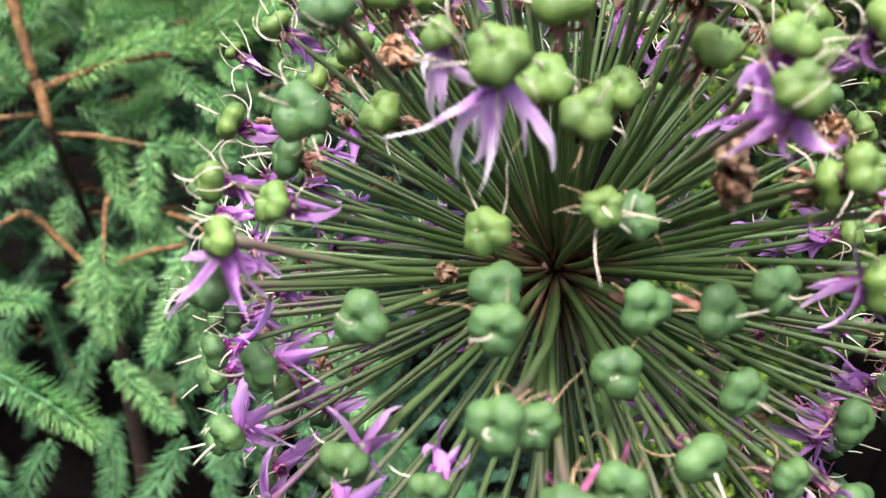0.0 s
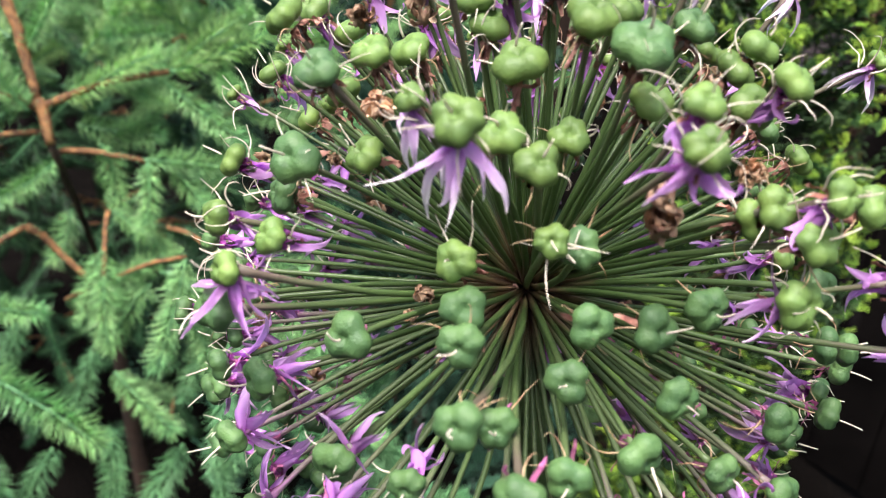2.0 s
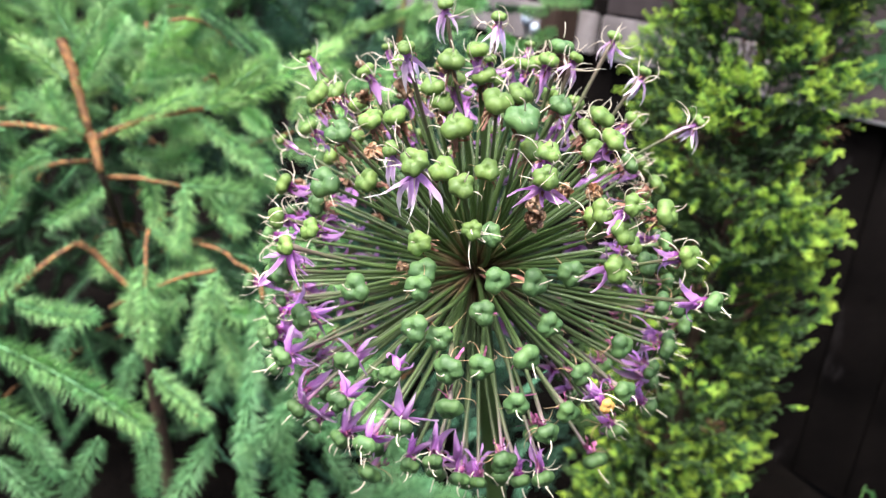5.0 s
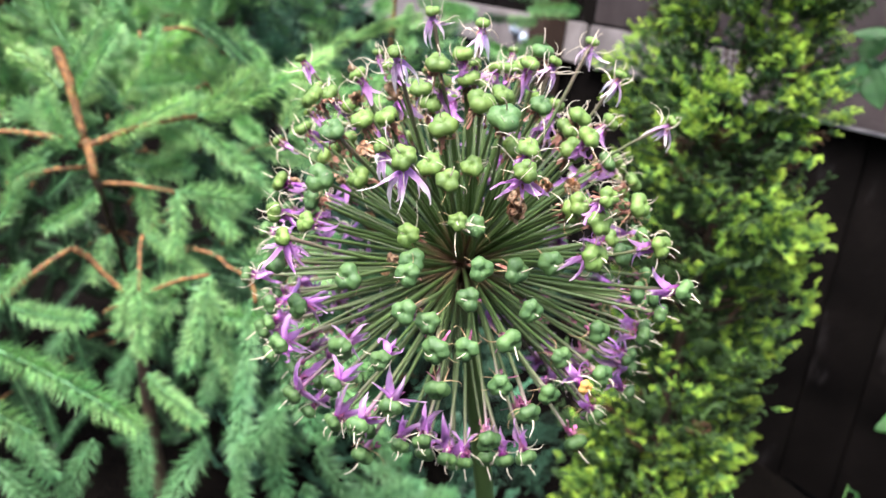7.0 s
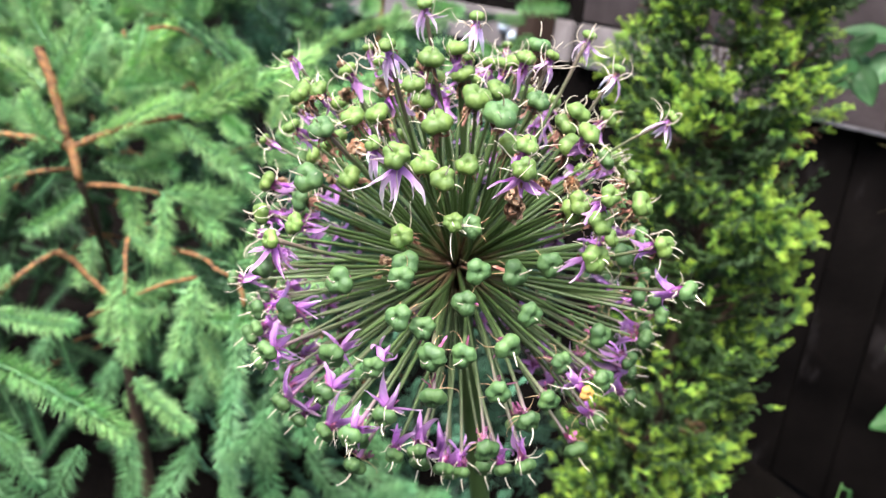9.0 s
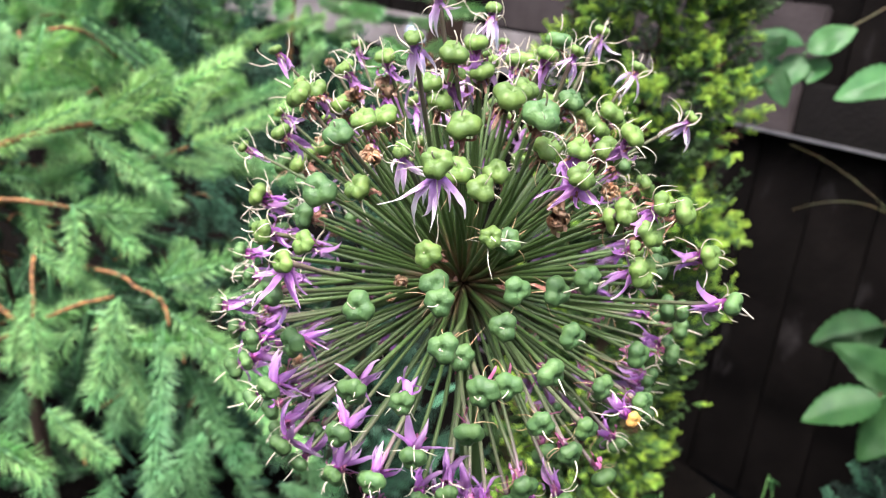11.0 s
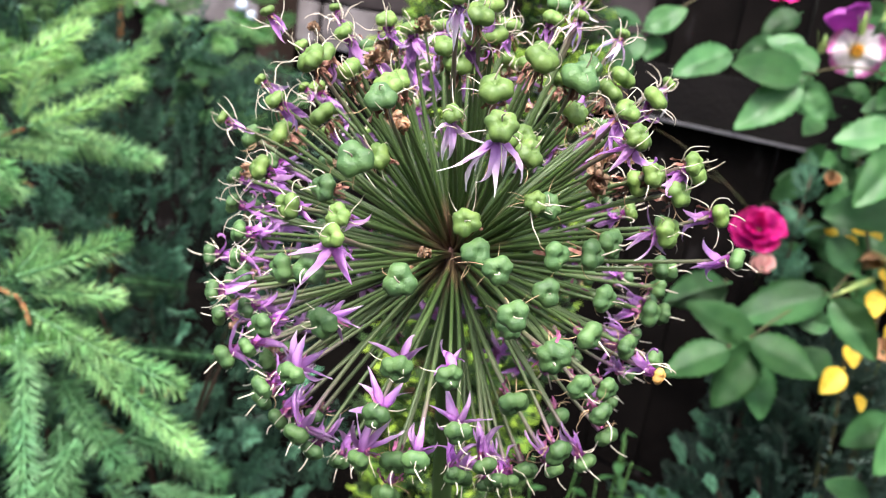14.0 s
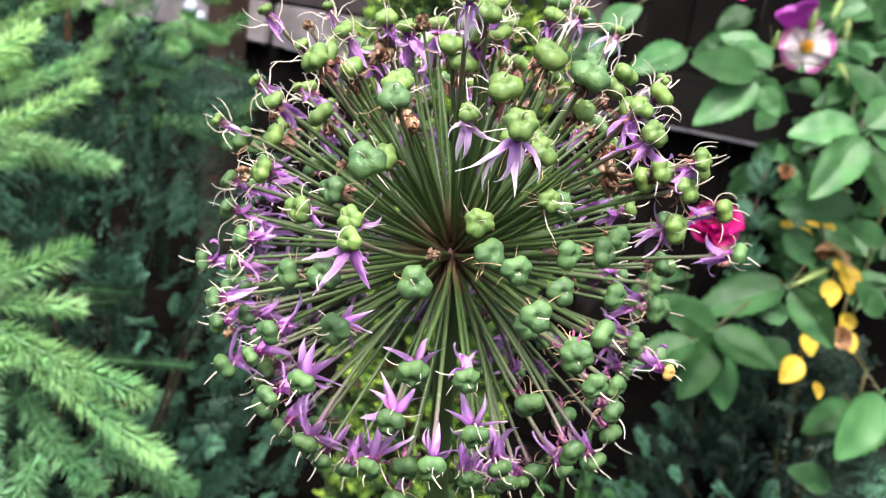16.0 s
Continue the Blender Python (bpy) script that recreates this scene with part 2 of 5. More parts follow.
M_METAL = material("grey_metal_strip", (0.24, 0.24, 0.26), (0.15, 0.15, 0.17), rough=0.55, metal=0.5, scale=30, spread=0.03)
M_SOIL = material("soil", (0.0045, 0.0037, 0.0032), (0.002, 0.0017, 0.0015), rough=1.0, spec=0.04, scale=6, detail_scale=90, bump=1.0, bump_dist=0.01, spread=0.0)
M_HERB = material("low_herb_leaf", (0.10, 0.24, 0.06), (0.06, 0.16, 0.04), rough=0.5, scale=40, spread=0.15, through_light=0.25)


# ---- mesh helpers ----
def mesh_of(name, bm, mat, smooth=True):
    me = bpy.data.meshes.new(name)
    bm.normal_update()
    bm.to_mesh(me)
    bm.free()
    for mm in (mat if isinstance(mat, (list, tuple)) else [mat]):
        me.materials.append(mm)
    if smooth:
        me.shade_smooth()
    return me


def put(name, me, parent=None, m=None, label=""):
    ob = new(name, me)
    if parent:
        ob.parent = parent
    if m is not None:
        ob.matrix_basis = m
    if label:
        ob["label"] = label
    return ob


def part(name, bm, mat, parent, label="", smooth=True, m=None):
    return put(name, mesh_of(name, bm, mat, smooth), parent, m, label)


def thing(name, m, label, category, group="", kind=""):
    ob = new(name)
    ob.empty_display_size = 0.05
    ob.matrix_basis = m
    return tagged(ob, label, category, group, kind)


def tube(bm, pts, radii, sides=6, cap=True, mat_index=0):
    """A tapered tube along points, with a ring at each."""
    pts = [Vector(p) for p in pts]
    rings, side = [], None
    for i, p in enumerate(pts):
        t = (pts[min(i + 1, len(pts) - 1)] - pts[max(i - 1, 0)]).normalized()
        if side is None:
            side = t.orthogonal().normalized()
        side = (side - t * side.dot(t)).normalized()
        up = t.cross(side)
        r = radii[i] if isinstance(radii, (list, tuple)) else radii
        rings.append([bm.verts.new(p + (side * math.cos(2 * math.pi * k / sides) + up * math.sin(2 * math.pi * k / sides)) * r) for k in range(sides)])
    for a_, b_ in zip(rings, rings[1:]):
        for k in range(sides):
            f_ = bm.faces.new((a_[k], a_[(k + 1) % sides], b_[(k + 1) % sides], b_[k]))
            f_.material_index = mat_index
    if cap:
        bm.faces.new(rings[0][::-1]).material_index = mat_index
        bm.faces.new(rings[-1]).material_index = mat_index


def box(bm, sx, sy, sz, m=None, bevel=0.004, seg=2):
    v = bmesh.ops.create_cube(bm, size=1.0, matrix=(m or Matrix()) @ Matrix.Diagonal((sx, sy, sz, 1)))["verts"]
    if bevel:
        ed = list({e_ for q in v for e_ in q.link_edges})
        bmesh.ops.bevel(bm, geom=ed, offset=bevel, segments=seg, affect='EDGES', clamp_overlap=True)


def aim(origin, way, spin=0.0, scale=1.0):
    """The pose at origin whose z axis points along way."""
    q = Vector(way).normalized().to_track_quat('Z', 'Y')
    return Matrix.Translation(origin) @ q.to_matrix().to_4x4() @ Matrix.Rotation(spin, 4, 'Z') @ Matrix.Scale(scale, 4)


def curve_pts(p, q, sag=Vector((0, 0, 0)), n=6):
    p, q = Vector(p), Vector(q)
    return [p.lerp(q, i / n) + sag * (4 * (i / n) * (1 - i / n)) for i in range(n + 1)]


def thorn(bm, p, q, r, sides=3, mat_index=0):
    """A needle or scale cord: a slim pyramid from p to the point q."""
    p, q = Vector(p), Vector(q)
    t = (q - p).normalized()
    x_ = t.orthogonal().normalized()
    y_ = t.cross(x_)
    ring = [bm.verts.new(p + t * (q - p).length * 0.30 + (x_ * math.cos(2 * math.pi * k / sides) + y_ * math.sin(2 * math.pi * k / sides)) * r) for k in range(sides)]
    top = bm.verts.new(q)
    for k in range(sides):
        bm.faces.new((ring[k], ring[(k + 1) % sides], top)).material_index = mat_index


def joined(name, pieces, mats, parent, label=""):
    """Many small pieces, each a mesh at a pose, as one mesh of kind stuff."""
    cache, vs, li, ls, mi, count, loops = {}, [], [], [], [], 0, 0
    for me, m in pieces:
        if me.name not in cache:
            v = np.empty(len(me.vertices) * 3)
            me.vertices.foreach_get("co", v)
            l_ = np.empty(len(me.loops), dtype=np.int32)
            me.loops.foreach_get("vertex_index", l_)
            s_ = np.empty(len(me.polygons), dtype=np.int32)
            me.polygons.foreach_get("loop_start", s_)
            k_ = np.empty(len(me.polygons), dtype=np.int32)
            me.polygons.foreach_get("material_index", k_)
            cache[me.name] = (np.c_[v.reshape(-1, 3), np.ones(len(me.vertices))], l_, s_, k_)
        v, l_, s_, k_ = cache[me.name]
        vs.append((v @ np.array(m).T)[:, :3])
        li.append(l_ + count)
        ls.append(s_ + loops)
        mi.append(k_)
        count += len(v)
        loops += len(l_)
    out = bpy.data.meshes.new(name)
    v, l_, s_, k_ = np.concatenate(vs), np.concatenate(li), np.concatenate(ls), np.concatenate(mi)
    out.vertices.add(len(v))
    out.vertices.foreach_set("co", v.astype(np.float32).ravel())
    out.loops.add(len(l_))
    out.loops.foreach_set("vertex_index", l_.astype(np.int32))
    out.polygons.add(len(s_))
    out.polygons.foreach_set("loop_start", s_.astype(np.int32))
    out.polygons.foreach_set("material_index", k_.astype(np.int32))
    out.update(calc_edges=True)
    for q in mats:
        out.materials.append(q)
    ob = put(name, out, parent, None, label)
    ob["kind"] = "stuff"
    return ob


# ---- ground and fence ----
bm = bmesh.new()
bmesh.ops.create_grid(bm, x_segments=90, y_segments=90, size=4.0)
for v in bm.verts:
    d = v.co.length
    v.co.z = 0.03 * noise.noise(v.co * 3.0) + 0.012 * noise.noise(v.co * 11.0)
edge = [e_ for e_ in bm.edges if e_.is_boundary]
far = bmesh.ops.extrude_edge_only(bm, edges=edge)["geom"]
for v in [g for g in far if isinstance(g, bmesh.types.BMVert)]:
    v.co = Vector((v.co.x * 100, v.co.y * 100, 0.0))
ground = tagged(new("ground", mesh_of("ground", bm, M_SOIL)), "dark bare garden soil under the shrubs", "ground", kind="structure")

FENCE_A, FENCE_DIR = Vector((0.47, 2.55, 0.0)), Vector((0.545, -0.838, 0.0)).normalized()
FENCE_N = Vector((-FENCE_DIR.y, FENCE_DIR.x, 0.0))
if FENCE_N.y > 0:
    FENCE_N = -FENCE_N


def along(s, out=0.0, z=0.0):
    return FENCE_A + FENCE_DIR * s + FENCE_N * out + Vector((0, 0, z))


def fence_run(name, label, origin, way, normal, length, height, rail_z):
    turn = Matrix((( *way, 0), (*(-normal), 0), (0, 0, 1, 0), (0, 0, 0, 1))).transposed()
    base = Matrix.Translation(origin) @ turn
    fence = thing(name, base, label, "fence", kind="structure")
    width, n = 0.142, int(length / 0.146)
    bms = []
    for k in range(3):
        b2 = bmesh.new()
        box(b2, width, 0.022, height, pose(0, 0, height / 2), bevel=0.003)
        bms.append(mesh_of("board", b2, M_BOARD, smooth=False))
    for i in range(n):
        put("board", bms[i % 3], fence, pose(0.073 + i * 0.146, 0.011 + random.uniform(-0.003, 0.003), random.uniform(-0.01, 0.01), random.uniform(-0.2, 0.2), 0, 0))
    return fence


fence = fence_run("fence_1", "dark stained board fence with a weathered grey plank", along(-1.6), FENCE_DIR, FENCE_N, 4.6, 1.75, 0.92)
# the plank's shade towards its right end is put into the pieces' colours
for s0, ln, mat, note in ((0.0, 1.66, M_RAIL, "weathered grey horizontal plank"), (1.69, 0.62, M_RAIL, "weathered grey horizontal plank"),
                          (2.316, 0.384, M_RAIL_BROWN, "weathered brown-grey horizontal plank"), (2.706, 1.89, M_RAIL_SHADED, "shaded stretch of the horizontal plank")):
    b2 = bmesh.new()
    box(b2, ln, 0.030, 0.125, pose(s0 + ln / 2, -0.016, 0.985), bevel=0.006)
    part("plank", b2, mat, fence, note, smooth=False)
b2 = bmesh.new()
box(b2, 1.02, 0.026, 0.16, pose(1.70 + 0.51, -0.014, 1.132), bevel=0.006)
part("plank", b2, M_RAIL_BROWN, fence, "weathered brown-grey horizontal plank", smooth=False)
b2 = bmesh.new()
box(b2, 2.7, 0.008, 0.008, pose(1.75 + 1.35, -0.037, 0.926), bevel=0.002)
part("metal_strip", b2, M_METAL, fence, "thin grey metal strip", smooth=False)
b2 = bmesh.new()
tube(b2, curve_pts((1.34, -0.040, 0.985), (2.30, -0.036, 0.965), Vector((0, 0, -0.006)), 8), 0.0012, 6)
wire = part("wire", b2, M_METAL, fence, "thin wire stretched along the fence")
for s0, z_, r_ in ((1.345, 0.992, 0.021), (1.392, 0.966, 0.017)):
    b2 = bmesh.new()
    bmesh.ops.create_uvsphere(b2, u_segments=20, v_segments=12, radius=r_)
    for v in b2.verts:
        v.co.z *= 1.2 if v.co.z > 0 else 1.0
    part("glass_bead", b2, M_GLASS_BEAD, wire, "pale blue glass bead", m=pose(s0, -0.040, z_))
for s0 in (1.55, 4.3):
    b2 = bmesh.new()
    box(b2, 0.09, 0.085, 1.80, pose(s0, -0.076, 0.90), bevel=0.006)
    part("post", b2, M_POST, fence, "brown stained square post", smooth=False)
back_corner = along(-1.6)
fence_run("fence_2", "dark stained board fence closing the garden corner", back_corner + Vector((-4.5, 0, 0)), Vector((1, 0, 0)), Vector((0, -1, 0)), 4.5, 1.75, 0.92)
# two unseen runs, added to keep light from the horizon out
fence_run("blocking_fence_1", "unseen dark board fence behind the viewer, added to block low light", Vector((-4.5, -2.6, 0)) , Vector((1, 0, 0)), Vector((0, 1, 0)), 8.0, 1.9, 0.92)
fence_run("blocking_fence_2", "unseen dark board fence at the far left, added to block low light", Vector((-4.3, -2.6, 0)), Vector((0, 1, 0)), Vector((1, 0, 0)), 6.4, 1.9, 0.92)

# ---- the allium ----
CENTRE = Vector((0.0427, 0.2204, 1.0560))
FOOT = Vector((0.24, 0.46, 0.0))
CROWN_A = (
    (104.6, 83.0, 99, 'f', 1), (-16.0, 82.2, 120, 'S', 1), (-18.9, 79.5, 104, 't', 1), (56.7, 75.7, 113, 'c', 1),
    (40.1, 75.2, 108, 'f', 1), (-100.0, 75.0, 100, 'd', 1), (-50.5, 74.0, 127, 'S', 1), (-17.7, 73.6, 100, 'c', 1),
    (-23.3, 73.4, 111, 'f', 1), (49.6, 70.9, 113, 'S', 1), (-29.7, 66.9, 103, 'f', 1), (-84.8, 65.6, 105, 'f', 1),
    (7.8, 65.3, 102, 'c', 1), (105.6, 65.3, 125, 'S', 1), (-42.0, 64.7, 100, 'c', 1), (-27.4, 64.7, 114, 'c', 1),
    (-35.6, 64.5, 94, 'c', 1), (-88.0, 64.0, 96, 'd', 1.2), (162.6, 60.3, 117, 't', 1), (24.3, 59.9, 105, 'c', 1),
    (-127.3, 59.2, 91, 'c', 1), (88.7, 58.1, 119, 'S', 1), (-3.9, 57.2, 109, 'c', 1.22), (-60.8, 56.8, 90, 'c', 1),
    (-87.5, 56.7, 107, 'f', 1),
)
CROWN_B = (
    (41.9, 56.1, 105, 'c', 1),
)
UPPER = (
    (37.9, 55.5, 99, 'c', 1), (-126.9, 55.4, 116, 't', 1), (-31.7, 55.2, 132, 'S', 1), (-18.1, 53.8, 99, 'c', 1.15),
    (-60.0, 52.0, 108, 'd', 1), (-113.3, 51.5, 113, 'd', 0.7), (-74.5, 51.3, 99, 'c', 1), (4.2, 51.2, 113, 'c', 1.2),
    (10.9, 50.7, 97, 'c', 1), (-4.6, 49.0, 85, 'c', 1), (-75.6, 48.8, 109, 'f', 1), (-50.7, 48.7, 102, 'c', 1),
    (33.0, 48.6, 100, 'c', 1), (-83.6, 47.5, 113, 't', 1), (31.7, 47.3, 113, 'f', 1), (-93.4, 47.1, 127, 't', 1),
    (-70.4, 45.2, 114, 'c', 1), (90.1, 42.8, 87, 'c', 1), (-44.4, 42.7, 98, 'd', 1.1), (87.5, 42.5, 122, 'S', 1),
    (8.9, 42.1, 121, 'f', 1), (22.0, 42.0, 92, 'd', 1.1), (-95.3, 41.9, 84, 'c', 1), (-16.5, 41.1, 103, 'c', 1),
    (-28.1, 40.1, 115, 'S', 1),
)
SHOULDER_A = (
    (30.0, 40.0, 98, 'd', 1), (-120.0, 40.0, 96, 't', 0.9), (-42.9, 39.8, 118, 'c', 1), (-10.1, 37.8, 104, 'c', 1),
    (-53.6, 37.7, 82, 'c', 1), (7.1, 36.8, 125, 'C', 1), (-19.0, 36.8, 124, 'F', 1.12), (-89.0, 36.7, 103, 'f', 1),
    (-106.4, 36.6, 109, 't', 1), (9.0, 35.5, 104, 'd', 1.5), (27.2, 34.3, 103, 'c', 1), (29.1, 34.1, 94, 'c', 1),
    (-70.0, 34.0, 80, 'd', 0.7), (28.8, 33.4, 117, 'f', 1), (94.8, 31.7, 94, 'c', 1), (44.3, 31.5, 109, 'c', 1),
    (-47.6, 31.0, 105, 'c', 1.2), (-6.5, 30.3, 94, 'c', 0.8), (-1.7, 30.3, 89, 'c', 0.95), (29.4, 29.5, 108, 'c', 1),
    (-109.3, 28.3, 90, 'c', 1), (-102.0, 26.1, 112, 't', 1), (-21.9, 25.7, 84, 'c', 1), (-58.3, 25.3, 93, 'c', 1),
    (-77.6, 23.4, 100, 'f', 1),
)
SHOULDER_B = (
    (64.3, 23.2, 78, 'f', 1), (45.6, 22.2, 113, 'f', 1), (30.5, 22.1, 100, 'o', 1.25), (25.1, 21.3, 81, 'c', 1),
    (-47.9, 20.6, 102, 'f', 1), (50.7, 20.4, 90, 'c', 1), (-122.6, 20.2, 103, 'c', 1),
)
FACE_A = (
    (-57.3, 19.6, 108, 'f', 1), (1.6, 19.5, 86, 'c', 1), (11.4, 19.4, 88, 'c', 1), (-18.4, 19.0, 85, 'c', 1.05),
    (-43.2, 17.2, 118, 'C', 0.85), (-33.9, 17.1, 66, 'd', 0.75), (-15.6, 16.3, 104, 'c', 1), (95.2, 12.6, 93, 'c', 1),
    (50.4, 12.0, 117, 'f', 1), (-1.2, 11.4, 88, 'c', 1), (-47.6, 10.9, 112, 'c', 1), (-34.2, 10.9, 92, 'c', 1.12),
    (-13.5, 10.1, 116, 'c', 1), (-38.0, 10.0, 62, 'd', 0.5), (-78.0, 9.0, 99, 'f', 1), (16.6, 8.7, 87, 'c', 1),
    (-104.6, 7.9, 96, 'f', 1), (62.6, 5.8, 89, 'c', 1), (-10.4, 5.3, 95, 'c', 1), (-65.8, 4.7, 91, 'c', 1),
    (-6.8, 4.2, 118, 'c', 1), (67.3, 3.6, 95, 'c', 1), (-0.7, 1.1, 100, 'c', 1), (10.6, 1.1, 91, 'c', 1),
    (39.8, 0.3, 89, 'c', 1),
)
FACE_B = (
    (-48.3, -1.2, 97, 'o', 1.12), (-92.7, -2.4, 93, 'f', 1), (-79.6, -4.7, 106, 'f', 1), (26.6, -4.8, 90, 'c', 1),
)
LOWER_A = (
    (-31.5, -6.0, 99, 'o', 1.15), (-21.1, -6.9, 96, 'f', 1), (63.7, -7.3, 95, 'c', 1), (-65.4, -7.7, 98, 'f', 1),
    (29.0, -8.3, 104, 'y', 1), (8.9, -9.5, 96, 'c', 1), (40.3, -11.1, 96, 'c', 1), (-6.6, -13.1, 95, 'c', 1),
    (-53.6, -13.3, 103, 'o', 1), (-90.8, -15.6, 102, 'f', 1), (-73.4, -16.9, 99, 'f', 1), (26.6, -17.6, 90, 'c', 1),
    (-35.0, -18.2, 100, 'o', 1), (18.2, -18.3, 98, 'c', 1), (-17.6, -19.0, 100, 'o', 1), (-64.0, -21.2, 104, 'f', 1),
    (-25.5, -24.5, 107, 'o', 1), (8.6, -26.3, 101, 'c', 1), (85.1, -26.4, 103, 'o', 1), (-9.2, -29.4, 101, 'f', 1),
    (-55.8, -30.5, 105, 'o', 1), (-15.9, -32.8, 102, 'f', 1), (21.4, -32.9, 104, 'f', 1), (-40.0, -34.3, 102, 'o', 1),
    (26.4, -35.9, 83, 'c', 1),
)
LOWER_B = (
    (-54.4, -36.9, 104, 'f', 1), (3.0, -52.9, 98, 'f', 1),
)


def capsule_mesh(k, mat):
    """Three round lobes fused round the middle, each with a faint seam, and a dimple at the top."""
    rnd = random.Random(40 + k)
    bm = bmesh.new()
    bmesh.ops.create_uvsphere(bm, u_segments=30, v_segments=18, radius=1.0)
    size = 0.0054
    lobes = [(Vector((math.cos(a_), math.sin(a_), rnd.uniform(-0.08, 0.05))) * rnd.uniform(0.44, 0.49), rnd.uniform(0.60, 0.65)) for a_ in
             [2 * math.pi * (i + rnd.uniform(-0.05, 0.05)) / 3 for i in range(3)]]
    for v in bm.verts:
        d_ = v.co.normalized()
        total = 0.0
        for c_, r_ in lobes:
            h = c_.dot(d_)
            q = r_ * r_ - c_.length_squared + h * h
            total += max(h + math.sqrt(max(q, 0.0)), 0.05) ** 7
        r = total ** (1 / 7) * 0.95
        ang = math.atan2(d_.y, d_.x)
        seam = min(abs((ang - math.atan2(c_.y, c_.x) + math.pi) % (2 * math.pi) - math.pi) for c_, _ in lobes)
        r *= 1 - (0.09, 0.13, 0.17)[k % 3] * math.exp(-(seam / 0.22) ** 2) * (1 - abs(d_.z) ** 6)
        r *= 1 + 0.035 * noise.noise(d_ * 3.0 + Vector((k, 0, 0))) + 0.018 * noise.noise(d_ * 8.0 + Vector((0, k, 0)))
        v.co = Vector((d_.x * r, d_.y * r, d_.z * r * 0.88)) * size
        if d_.z > 0.9:
            v.co.z -= 0.0009 * (d_.z - 0.9) / 0.1
    return mesh_of("capsule", bm, mat)


def petal_mesh(k, pressed=False, mat=None):
    """A strap petal, channelled along its length, reflexed and narrowing to the tip."""
    rnd = random.Random(60 + k)
    bm = bmesh.new()
    length, wide = rnd.uniform(0.0165, 0.0210), rnd.uniform(0.0034, 0.0047) if mat is None else rnd.uniform(0.0027, 0.0034)
    curl, twist = rnd.uniform(-0.9, 1.7), rnd.uniform(-1.3, 1.3)
    if pressed:
        length, curl = length * rnd.uniform(0.62, 0.95), rnd.choice((0.3, 1.0, -1.6, -2.6, -3.4)) + rnd.uniform(-0.4, 0.4)
    rows_, n, m_ = [], 12, 4
    y, z, ang = 0.0, 0.0, rnd.uniform(-0.35, 0.05)
    for i in range(n + 1):
        t = i / n
        w_ = wide * (0.45 + 1.2 * t if t < 0.32 else 0.834 * (1 - ((t - 0.32) / 0.69) ** 1.5)) * 0.58
        tw = twist * t
        row = []
        for j in range(m_ + 1):
            s_ = j / m_ * 2 - 1
            fold = 0.0011 * (1 - s_ * s_) * (1 - 0.6 * t)
            x_, d_ = s_ * w_, -fold
            row.append(bm.verts.new((x_ * math.cos(tw) + 0.0009 * noise.noise(Vector((k, 2.2 * t, 0.5))) * t, y + d_ + x_ * math.sin(tw) + 0.0007 * noise.noise(Vector((s_ * 1.4, 5.0 * t, k))), z)))
        rows_.append(row)
        ang += curl / n * (1.6 * t + 0.2) if not pressed else curl / n * 3.0 * t * t
        y += math.sin(ang) * length / n
        z += math.cos(ang) * length / n
    for r0, r1 in zip(rows_, rows_[1:]):
        for j in range(m_):
            bm.faces.new((r0[j], r0[j + 1], r1[j + 1], r1[j]))
    bmesh.ops.solidify(bm, geom=bm.faces[:], thickness=0.00022)
    return mesh_of("petal", bm, mat or M_PETAL)


def stamen_mesh(k, fresh, short=False):
    """One filament, standing off along x from the foot of the capsule and curling."""
    rnd = random.Random(90 + k + (50 if fresh else 0))
    bm = bmesh.new()
    p = Vector((0.0022, 0, -0.0038))
    if fresh:
        length, ang, bend, kick = rnd.uniform(0.0085, 0.0140), rnd.uniform(0.3, 1.1), rnd.uniform(-1.9, 1.2), rnd.uniform(-0.9, 0.9)
        if short:
            length, bend, kick = length * 0.66, bend * 0.6, kick * 0.6
    else:
        length, ang, bend, kick = rnd.uniform(0.006, 0.012), rnd.uniform(-1.1, 0.3), rnd.uniform(-2.2, 2.2), rnd.uniform(-1.0, 1.0)
    pts, n = [p.copy()], 10
    for j in range(n):
        t = j / n
        way = Vector((math.cos(ang), kick * t * 0.8, math.sin(ang)))
        p = p + way.normalized() * length / n
        pts.append(p.copy())
        ang += bend / n * (0.6 + 2.2 * t) + rnd.uniform(-0.3, 0.3)
    r0 = 0.00023 if fresh else 0.00018
    tube(bm, pts, [r0 * (1.3 - 1.0 * j / n) for j in range(n + 1)], 5)
    return mesh_of("filament", bm, M_STAMEN if fresh else M_OLD_STAMEN)


def wither_mesh(k, mat, broad=1.0):
    """A shrivelled, crumpled petal that hangs at the foot of a ripe capsule."""
    rnd = random.Random(140 + k)
    bm = bmesh.new()
    p, ang, rows_ = Vector((0.0012, 0, -0.0035)), rnd.uniform(-1.2, -0.2), []
    length, w_ = rnd.uniform(0.004, 0.0085), rnd.uniform(0.0004, 0.0010) * broad
    for j in range(6):
        t = j / 5
        rows_.append([bm.verts.new(p + Vector((0.0005 * math.sin(9 * t + s_ * 2 + k), w_ * s_ * (1 - 0.5 * t), 0))) for s_ in (-1, 0, 1)])
        p = p + Vector((math.cos(ang), 0, math.sin(ang))) * length / 5
        ang += rnd.uniform(-1.3, 0.9)
    for r0, r1 in zip(rows_, rows_[1:]):
        for j in range(2):
            bm.faces.new((r0[j], r0[j + 1], r1[j + 1], r1[j]))
    bmesh.ops.solidify(bm, geom=bm.faces[:], thickness=0.00025)
    return mesh_of("withered_petal", bm, mat)


